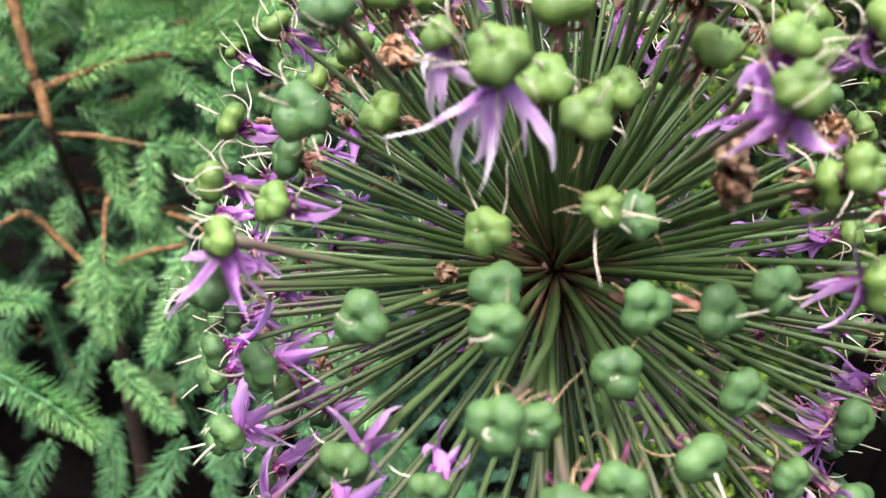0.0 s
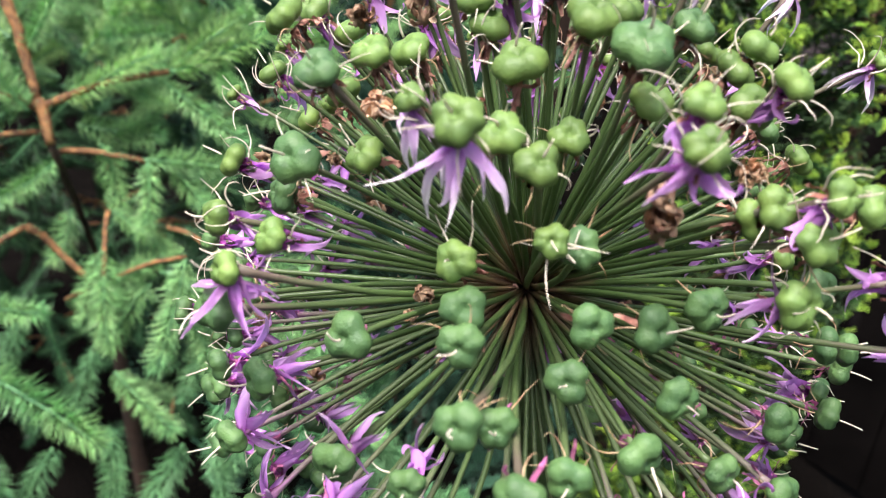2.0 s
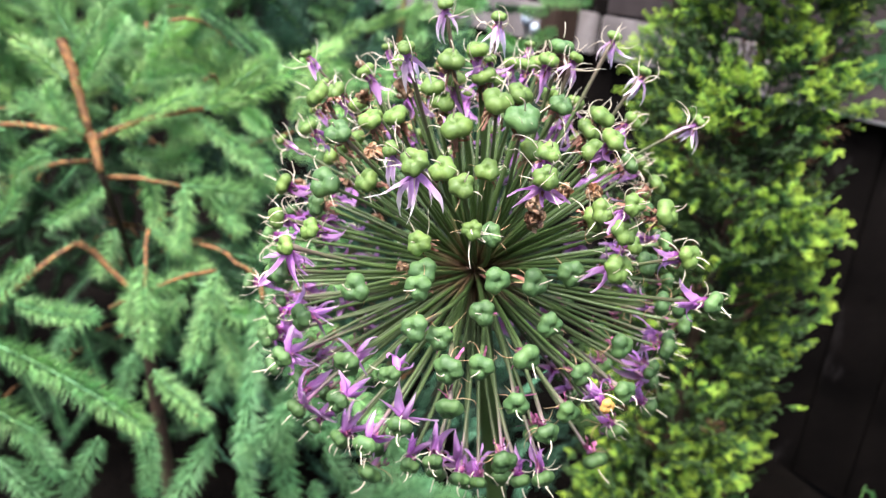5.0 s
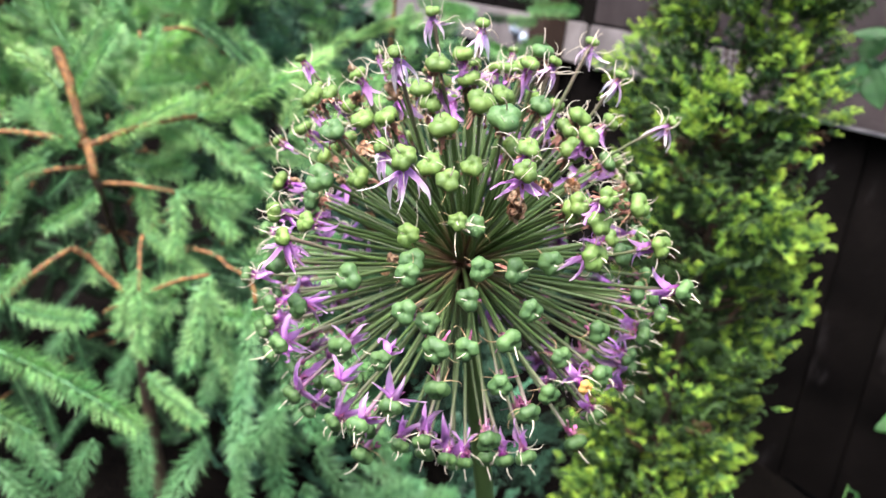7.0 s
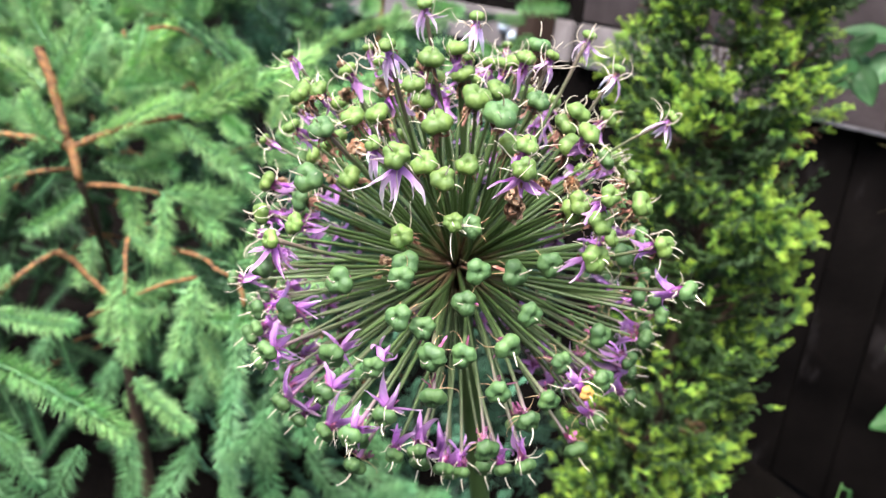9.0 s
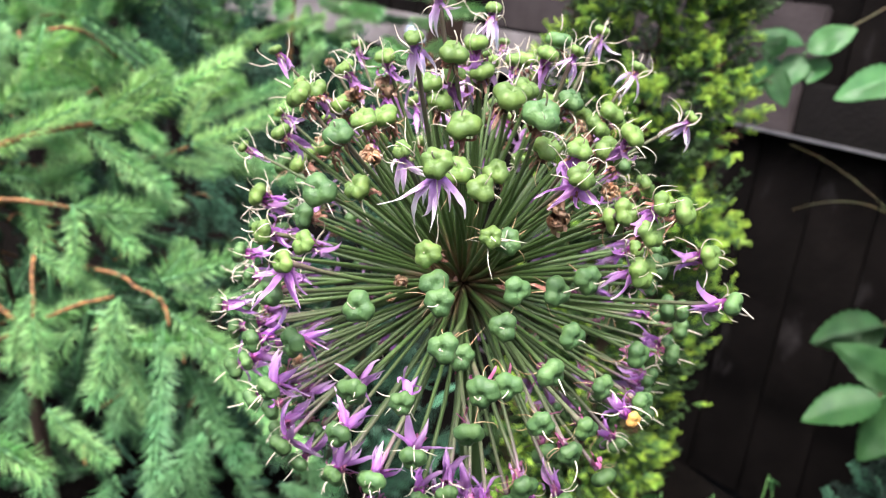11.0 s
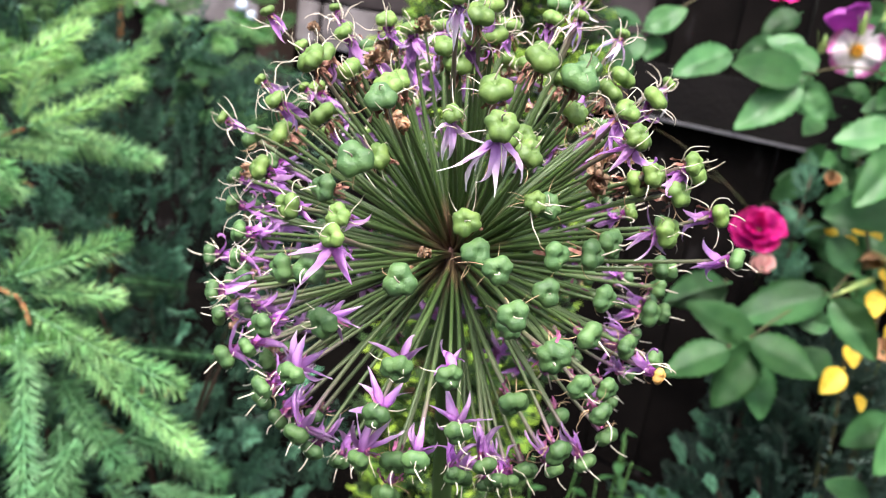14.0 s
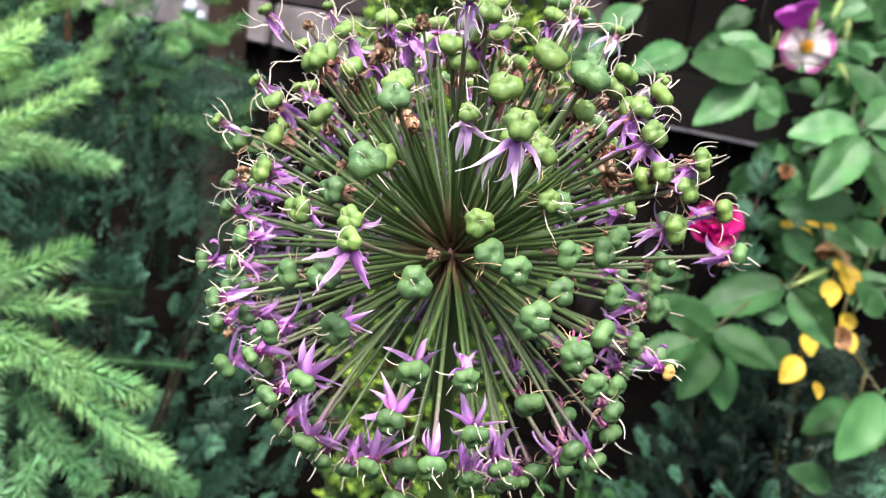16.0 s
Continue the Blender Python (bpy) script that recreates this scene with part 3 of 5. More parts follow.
def style_mesh(k):
    """The white style that stays in the dimple on top of a capsule."""
    rnd = random.Random(260 + k)
    bm = bmesh.new()
    p, ang, bend, side = Vector((0, 0, 0.0034)), rnd.uniform(-0.5, 0.5), rnd.uniform(-1.1, 1.1), rnd.uniform(-0.5, 0.5)
    pts, n, length = [p.copy()], 7, rnd.uniform(0.0045, 0.0085)
    for j in range(n):
        p = p + Vector((math.sin(ang), side * j / n, math.cos(ang))).normalized() * length / n
        pts.append(p.copy())
        ang += bend / n + rnd.uniform(-0.12, 0.12)
    tube(bm, pts, [0.00030 - 0.00002 * j for j in range(n + 1)], 5)
    return mesh_of("style", bm, M_STAMEN)


def dry_mesh(k):
    """A floret that never set seed: a crumpled, papery brown knot."""
    rnd = random.Random(170 + k)
    bm = bmesh.new()
    for i in range(20):
        a_, lift = rnd.uniform(0, 2 * math.pi), rnd.uniform(-1.3, 0.5)
        out = Vector((math.cos(a_) * math.cos(lift), math.sin(a_) * math.cos(lift), math.sin(lift)))
        side = out.orthogonal().normalized()
        p, rows_ = Vector((0, 0, -0.002)), []
        length, w_, c_ = rnd.uniform(0.004, 0.0075), rnd.uniform(0.0007, 0.0018), rnd.choice((-1, 1)) * rnd.uniform(2.2, 4.6)
        for j in range(7):
            t = j / 6
            rows_.append([bm.verts.new(p + side * (w_ * s_ * math.sin(0.3 + 2.7 * t)) + out.cross(side) * (0.0007 * math.sin(7 * t + 2 * s_))) for s_ in (-1, 0, 1)])
            out = (Matrix.Rotation(c_ / 6, 3, side) @ out).normalized()
            p = p + out * length / 6
        for r0, r1 in zip(rows_, rows_[1:]):
            for j in range(2):
                bm.faces.new((r0[j], r0[j + 1], r1[j + 1], r1[j]))
    bmesh.ops.solidify(bm, geom=bm.faces[:], thickness=0.00025)
    return mesh_of("dry_petals", bm, M_DRY)


CAPSULES = [capsule_mesh(k, M_CAPSULE) for k in range(9)]
YELLOW_CAPSULES = [capsule_mesh(40, M_YELLOWED)]
YOUNG_LIT_CAPSULES = [capsule_mesh(20 + k, M_CAPSULE_YOUNG_LIT) for k in range(6)]
PETALS = [petal_mesh(k) for k in range(12)]
CURLED = [petal_mesh(70 + k, True, M_PETAL) for k in range(9)]
SHOWY = [petal_mesh(40 + k, mat=M_PETAL_PALE) for k in range(9)]
PRESSED = [petal_mesh(20 + k, True) for k in range(12)]
FRESH = [stamen_mesh(k, True) for k in range(14)]
SHORT = [stamen_mesh(30 + k, True, True) for k in range(10)]
OLD = [stamen_mesh(k, False) for k in range(14)]
WITHERED = [wither_mesh(k, M_WITHER, 0.8) for k in range(9)]
COLLAR = [wither_mesh(20 + k, M_COLLAR, 0.85) for k in range(6)]
STYLES = [style_mesh(k) for k in range(8)]
DRIED = [dry_mesh(k) for k in range(4)]

allium = thing("allium", Matrix.Translation(FOOT), "tall allium with a globe of green capsules and lilac florets", "flower")
TO_ALLIUM = Matrix.Translation(-FOOT)
bm = bmesh.new()
tube(bm, curve_pts((0, 0, 0), CENTRE - FOOT, Vector((0.004, 0.004, 0)), 16), [0.0072 - 0.0019 * i / 16 for i in range(17)], 14)
part("stem", bm, M_SCAPE, allium, "thick smooth green stem")
bm = bmesh.new()
bmesh.ops.create_icosphere(bm, subdivisions=3, radius=0.0085)
for v in bm.verts:
    v.co *= 1 + 0.10 * noise.noise(v.co * 400)
part("receptacle", bm, M_ROOTKNOB, allium, "brownish knob where the flower stalks meet", m=TO_ALLIUM @ Matrix.Translation(CENTRE))


def floret(az, el, r_mm, kind, big, rnd):
    """One stalk with what it carries. az: degrees to the right of the front; el: degrees above the level.
    kind: c bare capsule, f petals pressed back, o open star, F, S and C showy flowers, t small young floret, d dry, y yellowed."""
    a_, e_ = radians(az), radians(el)
    way = Vector((math.sin(a_) * math.cos(e_), -math.cos(a_) * math.cos(e_), math.sin(e_)))
    r = r_mm / 1000.0
    m = TO_ALLIUM @ aim(CENTRE, way, rnd.uniform(0, 6.28))
    bm = bmesh.new()
    bow = Vector((rnd.uniform(-1, 1), rnd.uniform(-1, 1), 0)) * r * 0.030
    thick = rnd.uniform(0.00076, 0.00102) * (0.8 if kind in 'td' else 1.0)
    tip = r - (0.0042 * big if kind not in 'dt' else 0.0025)
    pts = [Vector((0, 0, 0.006 + (tip - 0.006) * t)) + bow * (4 * t * (1 - t)) for t in (0, 0.15, 0.35, 0.6, 0.85, 0.96, 1.0)]
    tube(bm, pts, [thick * k for k in (1.15, 1.05, 1.0, 0.95, 0.9, 1.0, 1.5)], 7)
    stalk = part("floret_stalk", bm, M_PEDICEL_LILAC if el < -8 and rnd.random() < 0.8 else M_PEDICEL, allium, m=m)
    head = Matrix.Translation((0, 0, r)) @ Euler((rnd.uniform(-0.25, 0.25), rnd.uniform(-0.25, 0.25), rnd.uniform(0, 6.28))).to_matrix().to_4x4()
    if kind == 'd':
        put("dry_petals", rnd.choice(DRIED), stalk, head @ Matrix.Scale(rnd.uniform(0.9, 1.1) * big, 4), "papery brown withered floret")
        return
    size = big * {'c': rnd.uniform(0.98, 1.12), 'f': rnd.uniform(0.82, 0.98), 'o': rnd.uniform(0.92, 1.05), 'F': 0.95, 'C': 0.95, 'S': 0.66, 't': 0.56, 'y': 0.62}[kind]
    # lighter skin for young florets, and for sky light painted on upper capsules
    young = kind in 'StFC' or (kind in 'fo' and el > 15) or (el > 25 and rnd.random() < 0.65)
    if kind == 'y':
        put("capsule", YELLOW_CAPSULES[0], stalk, head @ Matrix.Scale(size, 4), "small yellow withered capsule")
    else:
        put("capsule", rnd.choice(YOUNG_LIT_CAPSULES if young else CAPSULES), stalk, head @ Matrix.Scale(size, 4), "green three-lobed seed capsule")
    grip = head @ Matrix.Scale(size, 4)
    if rnd.random() < 0.8:
        put("style", rnd.choice(STYLES), stalk, grip @ Matrix.Rotation(rnd.uniform(0, 6.28), 4, 'Z'), "short white style")
    if el > 20 and kind in 'foFSCt':
        for i in range(3):
            put("withered_petal", rnd.choice(WITHERED), stalk, grip @ Matrix.Rotation(rnd.uniform(0, 6.28), 4, 'Z'), "shrivelled reddish petal")
    if el < 12 and kind in 'cfo':
        for i in range(5 if el < -14 else 1):
            put("withered_petal", rnd.choice(COLLAR), stalk, grip @ Matrix.Rotation(rnd.uniform(0, 6.28), 4, 'Z'), "crumpled pink petal")
    if kind == 'c':
        for i in range(rnd.choice((2, 3, 3, 4)) + (2 if el > 25 else 0)):
            put("filament", rnd.choice(FRESH if el > 25 and i % 2 else OLD), stalk, head @ Matrix.Rotation(rnd.uniform(0, 6.28), 4, 'Z'), "dried curly cream filament")
        for i in range(rnd.choice((1, 2, 2)) + (8 if el > 25 else 0)):
            put("withered_petal", rnd.choice(COLLAR if el < 12 else WITHERED), stalk, grip @ Matrix.Rotation(rnd.uniform(0, 6.28), 4, 'Z'), "shrivelled reddish petal")
        return
    for i in range(rnd.choice((4, 5, 6))):
        put("filament", rnd.choice(SHORT if el < 6 and kind in "fo" else FRESH), stalk, Matrix.Translation((0, 0, -0.0035 * (1 - size))) @ head @ Matrix.Rotation(i * 1.047 + rnd.uniform(-0.25, 0.25), 4, 'Z'), "long cream filament")
    pressed = kind in 'yft'
    pool = PRESSED if pressed else SHOWY if kind in 'FS' else CURLED if kind == 'C' else PETALS
    count = rnd.choice((5, 6, 6))
    spread = rnd.uniform(0.12, 0.40) if pressed else rnd.uniform(0.60, 1.0)
    grow = rnd.uniform(0.90, 1.12)
    if kind == 'f' and el < 5:
        spread, grow = rnd.uniform(0.25, 0.55), rnd.uniform(0.92, 1.15)
    if kind == 't':
        spread, grow = 0.12, 0.72
    if kind == 'o':
        count, grow = rnd.choice((6, 6, 7)), rnd.uniform(0.86, 1.10)
    if kind == 'F':
        count, spread, grow = 7, 0.80, 1.32
    if kind == 'C':
        count, spread, grow = 7, 0.62, 1.10
    if kind == 'S':
        count, spread, grow = 6, 0.62, 0.84
    turn = rnd.uniform(0, 6.28)
    # the skirt of petals of an upper floret sags a little
    down = m.to_3x3().inverted() @ Vector((0, 0, -1))
    sag = Vector((0, 0, 1)) - down * (0.95 if kind in 'FC' else 0.75 if kind == 'S' else 0.35 if el > 25 and abs(az) < 60 else 0.0)
    skirt = Matrix.Translation((0, 0, r)) @ Vector((0, 0, 1)).rotation_difference(sag).to_matrix().to_4x4()
    for i in range(count):
        # petals leave the foot of the capsule and sweep back along the stalk
        s_ = spread + (rnd.uniform(-0.08, 0.12) if pressed else rnd.uniform(-0.38, 0.42))
        pm = Matrix.Rotation(turn + 2 * math.pi * i / count, 4, 'Z') @ Matrix.Translation((0, 0.0023 * size, -0.0032 * size)) @ Matrix.Rotation(math.pi - s_, 4, 'X') @ Matrix.Rotation(math.pi, 4, 'Z')
        put("petal", rnd.choice(pool), stalk, skirt @ pm @ Matrix.Rotation(rnd.uniform(-0.3, 0.3), 4, 'Y') @ Matrix.Scale(grow * rnd.uniform(0.80, 1.08), 4), "narrow lilac petal with a pale tip")


florets, rnd = list(CROWN_A + CROWN_B + UPPER + SHOULDER_A + SHOULDER_B + FACE_A + FACE_B + LOWER_A + LOWER_B), random.Random(11)


def unit(az, el):
    a_, e_ = radians(az), radians(el)
    return Vector((math.sin(a_) * math.cos(e_), -math.cos(a_) * math.cos(e_), math.sin(e_)))


# the far side, evenly filled
ways = [unit(q[0], q[1]) for q in florets]
tries = 0
while len(florets) < 305 and tries < 9000:
    tries += 1
    z_ = rnd.uniform(-0.74, 0.97)
    az = rnd.uniform(-180, 180)
    el = math.degrees(math.asin(z_))
    if abs(az) < 72 and -36 < el < 74 or abs(az) < 100 and -5 < el < 60:
        continue
    w_ = unit(az, el)
    if min(w_.angle(q) for q in ways) < radians(6.6):
        continue
    ways.append(w_)
    florets.append((az, el, rnd.uniform(90, 106), rnd.choices('cfod', (0.42, 0.30, 0.20, 0.08))[0], 1.0))
for k, row in enumerate(florets):
    floret(*row, random.Random(300 + k))


# ---- conifers ----
def shoot_mesh(length, k, needle, mat, step=0.00034, thick=0.00092):
    """A spruce twig set all round with needles that point forward."""
    rnd = random.Random(200 + k)
    bm = bmesh.new()
    pts = [Vector((0.010 * math.sin(2.0 * t + k), 0.010 * math.cos(1.7 * t + 2 * k) - 0.010 * math.cos(2.0 * k), length * t)) for t in (0, 0.25, 0.5, 0.75, 1.0)]
    tube(bm, pts, [0.0022, 0.0020, 0.0018, 0.0015, 0.0010], 5, mat_index=1)
    n = int(length / step)
    for i in range(n):
        t = (i + rnd.random()) / n
        seg = min(int(t * 4), 3)
        p = pts[seg].lerp(pts[seg + 1], t * 4 - seg)
        a_ = i * 2.399 + rnd.uniform(-0.3, 0.3)
        lean = rnd.uniform(0.60, 1.15) - 0.30 * max(0.0, (t - 0.86) / 0.14)
        ln = needle * rnd.uniform(0.75, 1.05) * (1 - 0.3 * max(0.0, (t - 0.85) / 0.15)) * (0.7 + 0.3 * min(1, t * 6))
        way = Vector((math.cos(a_) * math.sin(lean), math.sin(a_) * math.sin(lean), math.cos(lean)))
        thorn(bm, p, p + way * ln, thick)
    return mesh_of("shoot", bm, [mat, M_NEEDLE_MID], smooth=False)


LENGTHS = (0.075, 0.11, 0.15, 0.20)
YOUNG_SHOOTS = [[shoot_mesh(ln, 10 * j + k, 0.0248, M_NEEDLE) for k in range(2)] for j, ln in enumerate(LENGTHS)]
NEW_SHOOTS = [[shoot_mesh(ln, 30 + 10 * j + k, 0.024, M_NEEDLE_NEW, 0.00040, 0.0010) for k in range(2)] for j, ln in enumerate(LENGTHS)]
MID_SHOOTS = [[shoot_mesh(ln, 90 + 10 * j + k, 0.0255, M_NEEDLE_MID) for k in range(2)] for j, ln in enumerate(LENGTHS)]
OLD_SHOOTS = [[shoot_mesh(ln, 50 + 10 * j + k, 0.021, M_NEEDLE_OLD_SHADED, 0.00055, 0.0012) for k in range(2)] for j, ln in enumerate(LENGTHS)]


def set_shoot(tree, inv, p, q, rnd, pool, heap=None):
    p, q = Vector(p), Vector(q)
    ln = (q - p).length
    j = min(range(4), key=lambda i: abs(LENGTHS[i] - ln))
    m = inv @ aim(p, q - p, rnd.uniform(0, 6.28))
    w_ = rnd.uniform(1.0, 1.3)
    m = m @ Matrix.Diagonal((w_, w_, ln / LENGTHS[j], 1))
    if heap is None:
        put("shoot", rnd.choice(pool[j]), tree, m)
    else:
        heap.append((rnd.choice(pool[j]), m))


SHOOTS_A = (
    (-0.456, 0.970, 1.040, -0.493, 0.972, 1.106),
    (-0.450, 0.957, 1.004, -0.403, 0.952, 1.099),
    (-0.458, 0.950, 0.982, -0.371, 0.890, 1.058),
    (-0.473, 0.952, 0.987, -0.543, 0.987, 1.010),
    (-0.291, 0.957, 0.962, -0.221, 0.992, 1.040),
    (-0.292, 0.959, 0.969, -0.125, 1.030, 1.048),
    (-0.296, 0.954, 0.955, -0.205, 0.908, 0.900),
    (-0.405, 0.929, 0.931, -0.296, 0.937, 0.970),
    (-0.440, 0.924, 0.912, -0.472, 0.915, 0.982),
    (-0.457, 0.946, 0.906, -0.558, 1.007, 0.932),
    (-0.414, 0.905, 0.863, -0.421, 0.804, 0.836),
    (-0.315, 0.932, 0.853, -0.306, 0.874, 0.789),
    (-0.315, 0.933, 0.857, -0.214, 0.965, 0.865),
    (-0.334, 0.837, 0.746, -0.327, 0.782, 0.691),
)
SHOOTS_B = (
    (-0.221, 0.763, 0.813, -0.251, 0.708, 0.720),
    (-0.193, 0.804, 0.765, -0.171, 0.705, 0.596),
    (-0.452, 0.697, 0.725, -0.267, 0.606, 0.689),
    (-0.469, 0.775, 0.745, -0.367, 0.727, 0.756),
    (-0.299, 0.784, 0.667, -0.221, 0.720, 0.628),
    (-0.289, 0.873, 0.722, -0.331, 0.849, 0.647),
    (-0.142, 0.818, 0.629, -0.114, 0.727, 0.520),
    (-0.240, 0.774, 0.580, -0.259, 0.718, 0.515),
    (-0.365, 0.745, 0.579, -0.366, 0.692, 0.525),
    (-0.350, 0.829, 0.655, -0.352, 0.807, 0.592),
    (-0.469, 0.823, 0.782, -0.487, 0.781, 0.729),
    (-0.485, 0.937, 0.875, -0.524, 0.909, 0.855),
    (-0.378, 0.940, 0.869, -0.355, 0.935, 0.792),
    (-0.360, 0.966, 0.879, -0.326, 1.008, 0.906),
)
SHOOTS_C = (
    (-0.233, 0.897, 0.666, -0.246, 0.855, 0.581),
    (-0.435, 0.861, 0.666, -0.450, 0.818, 0.610),
    (-0.204, 0.969, 0.811, -0.168, 0.949, 0.762),
    (-0.288, 0.958, 0.865, -0.231, 0.933, 0.804),
    (-0.407, 0.936, 0.787, -0.432, 0.916, 0.725),
    (-0.254, 1.010, 0.920, -0.189, 1.008, 0.860),
    (-0.327, 0.818, 0.561, -0.323, 0.767, 0.482),
    (-0.191, 0.782, 0.544, -0.159, 0.739, 0.491),
    (-0.450, 0.726, 0.608, -0.385, 0.662, 0.570),
    (-0.508, 0.985, 1.076, -0.541, 1.000, 1.115),
    (-0.438, 1.190, 1.009, -0.370, 1.263, 1.063),
    (-0.456, 1.108, 0.940, -0.392, 1.127, 1.004),
    (-0.556, 0.887, 0.790, -0.524, 0.909, 0.855),
    (-0.463, 0.623, 0.712, -0.372, 0.584, 0.677),
)
SHOOTS_D = (
    (-0.616, 1.047, 0.879, -0.704, 1.068, 0.925),
    (-0.485, 0.730, 0.550, -0.360, 0.644, 0.509),
    (-0.184, 0.829, 0.804, -0.078, 0.829, 0.840),
    (-0.201, 0.833, 0.802, -0.167, 0.863, 0.845),
    (-0.178, 0.820, 0.787, -0.087, 0.814, 0.787),
    (-0.175, 0.789, 0.781, -0.027, 0.717, 0.726),
    (-0.154, 0.798, 0.751, -0.005, 0.691, 0.672),
    (-0.249, 1.165, 0.886, -0.145, 1.097, 0.873),
    (-0.197, 1.149, 0.894, -0.032, 1.108, 0.868),
    (-0.205, 1.157, 0.907, -0.065, 1.196, 0.972),
    (-0.205, 1.159, 0.914, -0.203, 1.208, 0.979),
    (-0.297, 1.210, 0.966, -0.282, 1.291, 1.018),
    (-0.295, 1.103, 0.855, -0.228, 1.075, 0.842),
    (-0.300, 1.076, 0.769, -0.238, 1.079, 0.841),
)
SHOOTS_E = (
    (-0.132, 0.733, 0.663, -0.145, 0.692, 0.606),
    (-0.069, 0.803, 0.615, 0.027, 0.755, 0.575),
    (-0.142, 0.821, 0.684, -0.072, 0.733, 0.617),
    (-0.071, 0.848, 0.618, 0.022, 0.787, 0.574),
    (-0.214, 0.818, 0.731, -0.134, 0.791, 0.770),
    (-0.249, 0.868, 0.691, -0.205, 0.789, 0.631),
    (-0.210, 1.307, 0.905, -0.033, 1.312, 1.011),
    (-0.206, 1.221, 0.873, -0.049, 1.168, 0.864),
    (-0.201, 1.335, 0.996, -0.122, 1.312, 1.044),
    (-0.231, 1.304, 0.953, -0.142, 1.298, 0.978),
    (-0.144, 1.532, 1.030, -0.010, 1.551, 1.073),
    (-0.267, 0.854, 0.753, -0.217, 0.810, 0.718),
    (-0.098, 0.886, 0.497, -0.026, 0.864, 0.448),
    (-0.064, 0.913, 0.396, 0.056, 0.922, 0.441),
)
SHOOTS_F = (
    (0.007, 0.957, 0.347, 0.118, 0.965, 0.388),
    (-0.037, 0.985, 0.421, 0.051, 0.960, 0.365),
    (-0.110, 0.869, 0.449, -0.071, 0.848, 0.393),
    (0.082, 1.005, 0.312, 0.184, 1.013, 0.348),
)
ALL_SHOOTS = SHOOTS_A + SHOOTS_B + SHOOTS_C + SHOOTS_D + SHOOTS_E + SHOOTS_F
BRANCHES_A = (
    (-0.482, 0.969, 1.032, -0.433, 0.926, 0.920),
    (-0.433, 0.926, 0.920, -0.414, 0.910, 0.874),
    (-0.414, 0.910, 0.874, -0.440, 1.110, 0.620),
    (-0.440, 1.110, 0.620, -0.430, 1.180, 0.340),
    (-0.429, 0.924, 0.913, -0.291, 0.957, 0.962),
    (-0.433, 0.924, 0.913, -0.565, 0.954, 0.913),
    (-0.432, 0.936, 0.881, -0.543, 0.930, 0.848),
    (-0.415, 0.928, 0.861, -0.315, 0.933, 0.857),
    (-0.507, 0.780, 0.720, -0.427, 0.859, 0.792),
    (-0.427, 0.859, 0.792, -0.355, 0.856, 0.730),
    (-0.354, 0.914, 0.799, -0.334, 0.837, 0.746),
    (-0.271, 0.871, 0.801, -0.189, 0.813, 0.791),
    (-0.189, 0.813, 0.791, -0.172, 0.789, 0.768),
    (-0.308, 1.171, 0.841, -0.204, 1.153, 0.897),
)
BRANCHES_B = (
    (-0.397, 0.879, 0.693, -0.249, 0.864, 0.770),
)
ALL_BRANCHES = BRANCHES_A + BRANCHES_B
rnd = random.Random(21)
base = Vector((-0.42, 1.24, 0.0))
spruce = thing("spruce_tree", Matrix.Translation(base), "young green spruce with soft new shoots on orange-brown twigs", "tree")
inv = Matrix.Translation(-base)
bm = bmesh.new()
tube(bm, curve_pts((0, 0, -0.02), Vector(ALL_BRANCHES[2][3:]) - base, Vector((0.0, 0.0, 0)), 8), [0.018 - 0.0012 * i for i in range(9)], 9)
part("trunk", bm, M_TRUNK, spruce, "brown scaly trunk")
for i, b_ in enumerate(ALL_BRANCHES):
    bm = bmesh.new()
    p, q = Vector(b_[:3]), Vector(b_[3:])
    r0 = 0.0075 if i < 2 else 0.0050 if i < 4 else 0.0048 if i in (4, 5, 8, 9) else 0.0038 if i < 8 else 0.0032
    n = 8
    pts = [c + Vector((noise.noise(c * 30), noise.noise(c * 30 + Vector((5, 0, 0))), noise.noise(c * 30 + Vector((0, 7, 0))))) * 0.006 * (4 * k / n * (1 - k / n)) for k, c in enumerate(curve_pts(p, q, Vector((0, 0, 0.006)), n))]
    tube(bm, pts, [r0 * (1 - 0.03 * k) for k in range(n + 1)], 8)
    if i not in (2, 3):
        # old needles that still stand along the limb
        for k in range(int((q - p).length / 0.0014)):
            t = rnd.random() * n
            c = pts[int(t)].lerp(pts[int(t) + 1], t % 1.0)
            out = Vector((rnd.gauss(0, 1), rnd.gauss(0, 1), rnd.gauss(0.3, 1))).normalized() + (q - p).normalized() * 0.6
            if noise.noise(c * 25.0) > -0.12:
                thorn(bm, c, c + out.normalized() * rnd.uniform(0.008, 0.016), 0.0007, mat_index=1)
    part("branch", bm, [M_TRUNK if i in (2, 3) else M_TWIG, M_NEEDLE_MID], spruce, m=inv)
for i in (4, 5, 6, 7, 11, 12):
    p, q = Vector(ALL_BRANCHES[i][:3]), Vector(ALL_BRANCHES[i][3:])
    n = max(1, round((q - p).length / 0.15))
    for k in range(n):
        up = Vector((0.0, 0.055, 0.024)) if i < 8 else Vector((0, 0, 0))
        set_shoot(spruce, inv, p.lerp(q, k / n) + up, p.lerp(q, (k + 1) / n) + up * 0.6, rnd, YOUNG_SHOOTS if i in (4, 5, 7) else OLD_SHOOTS)
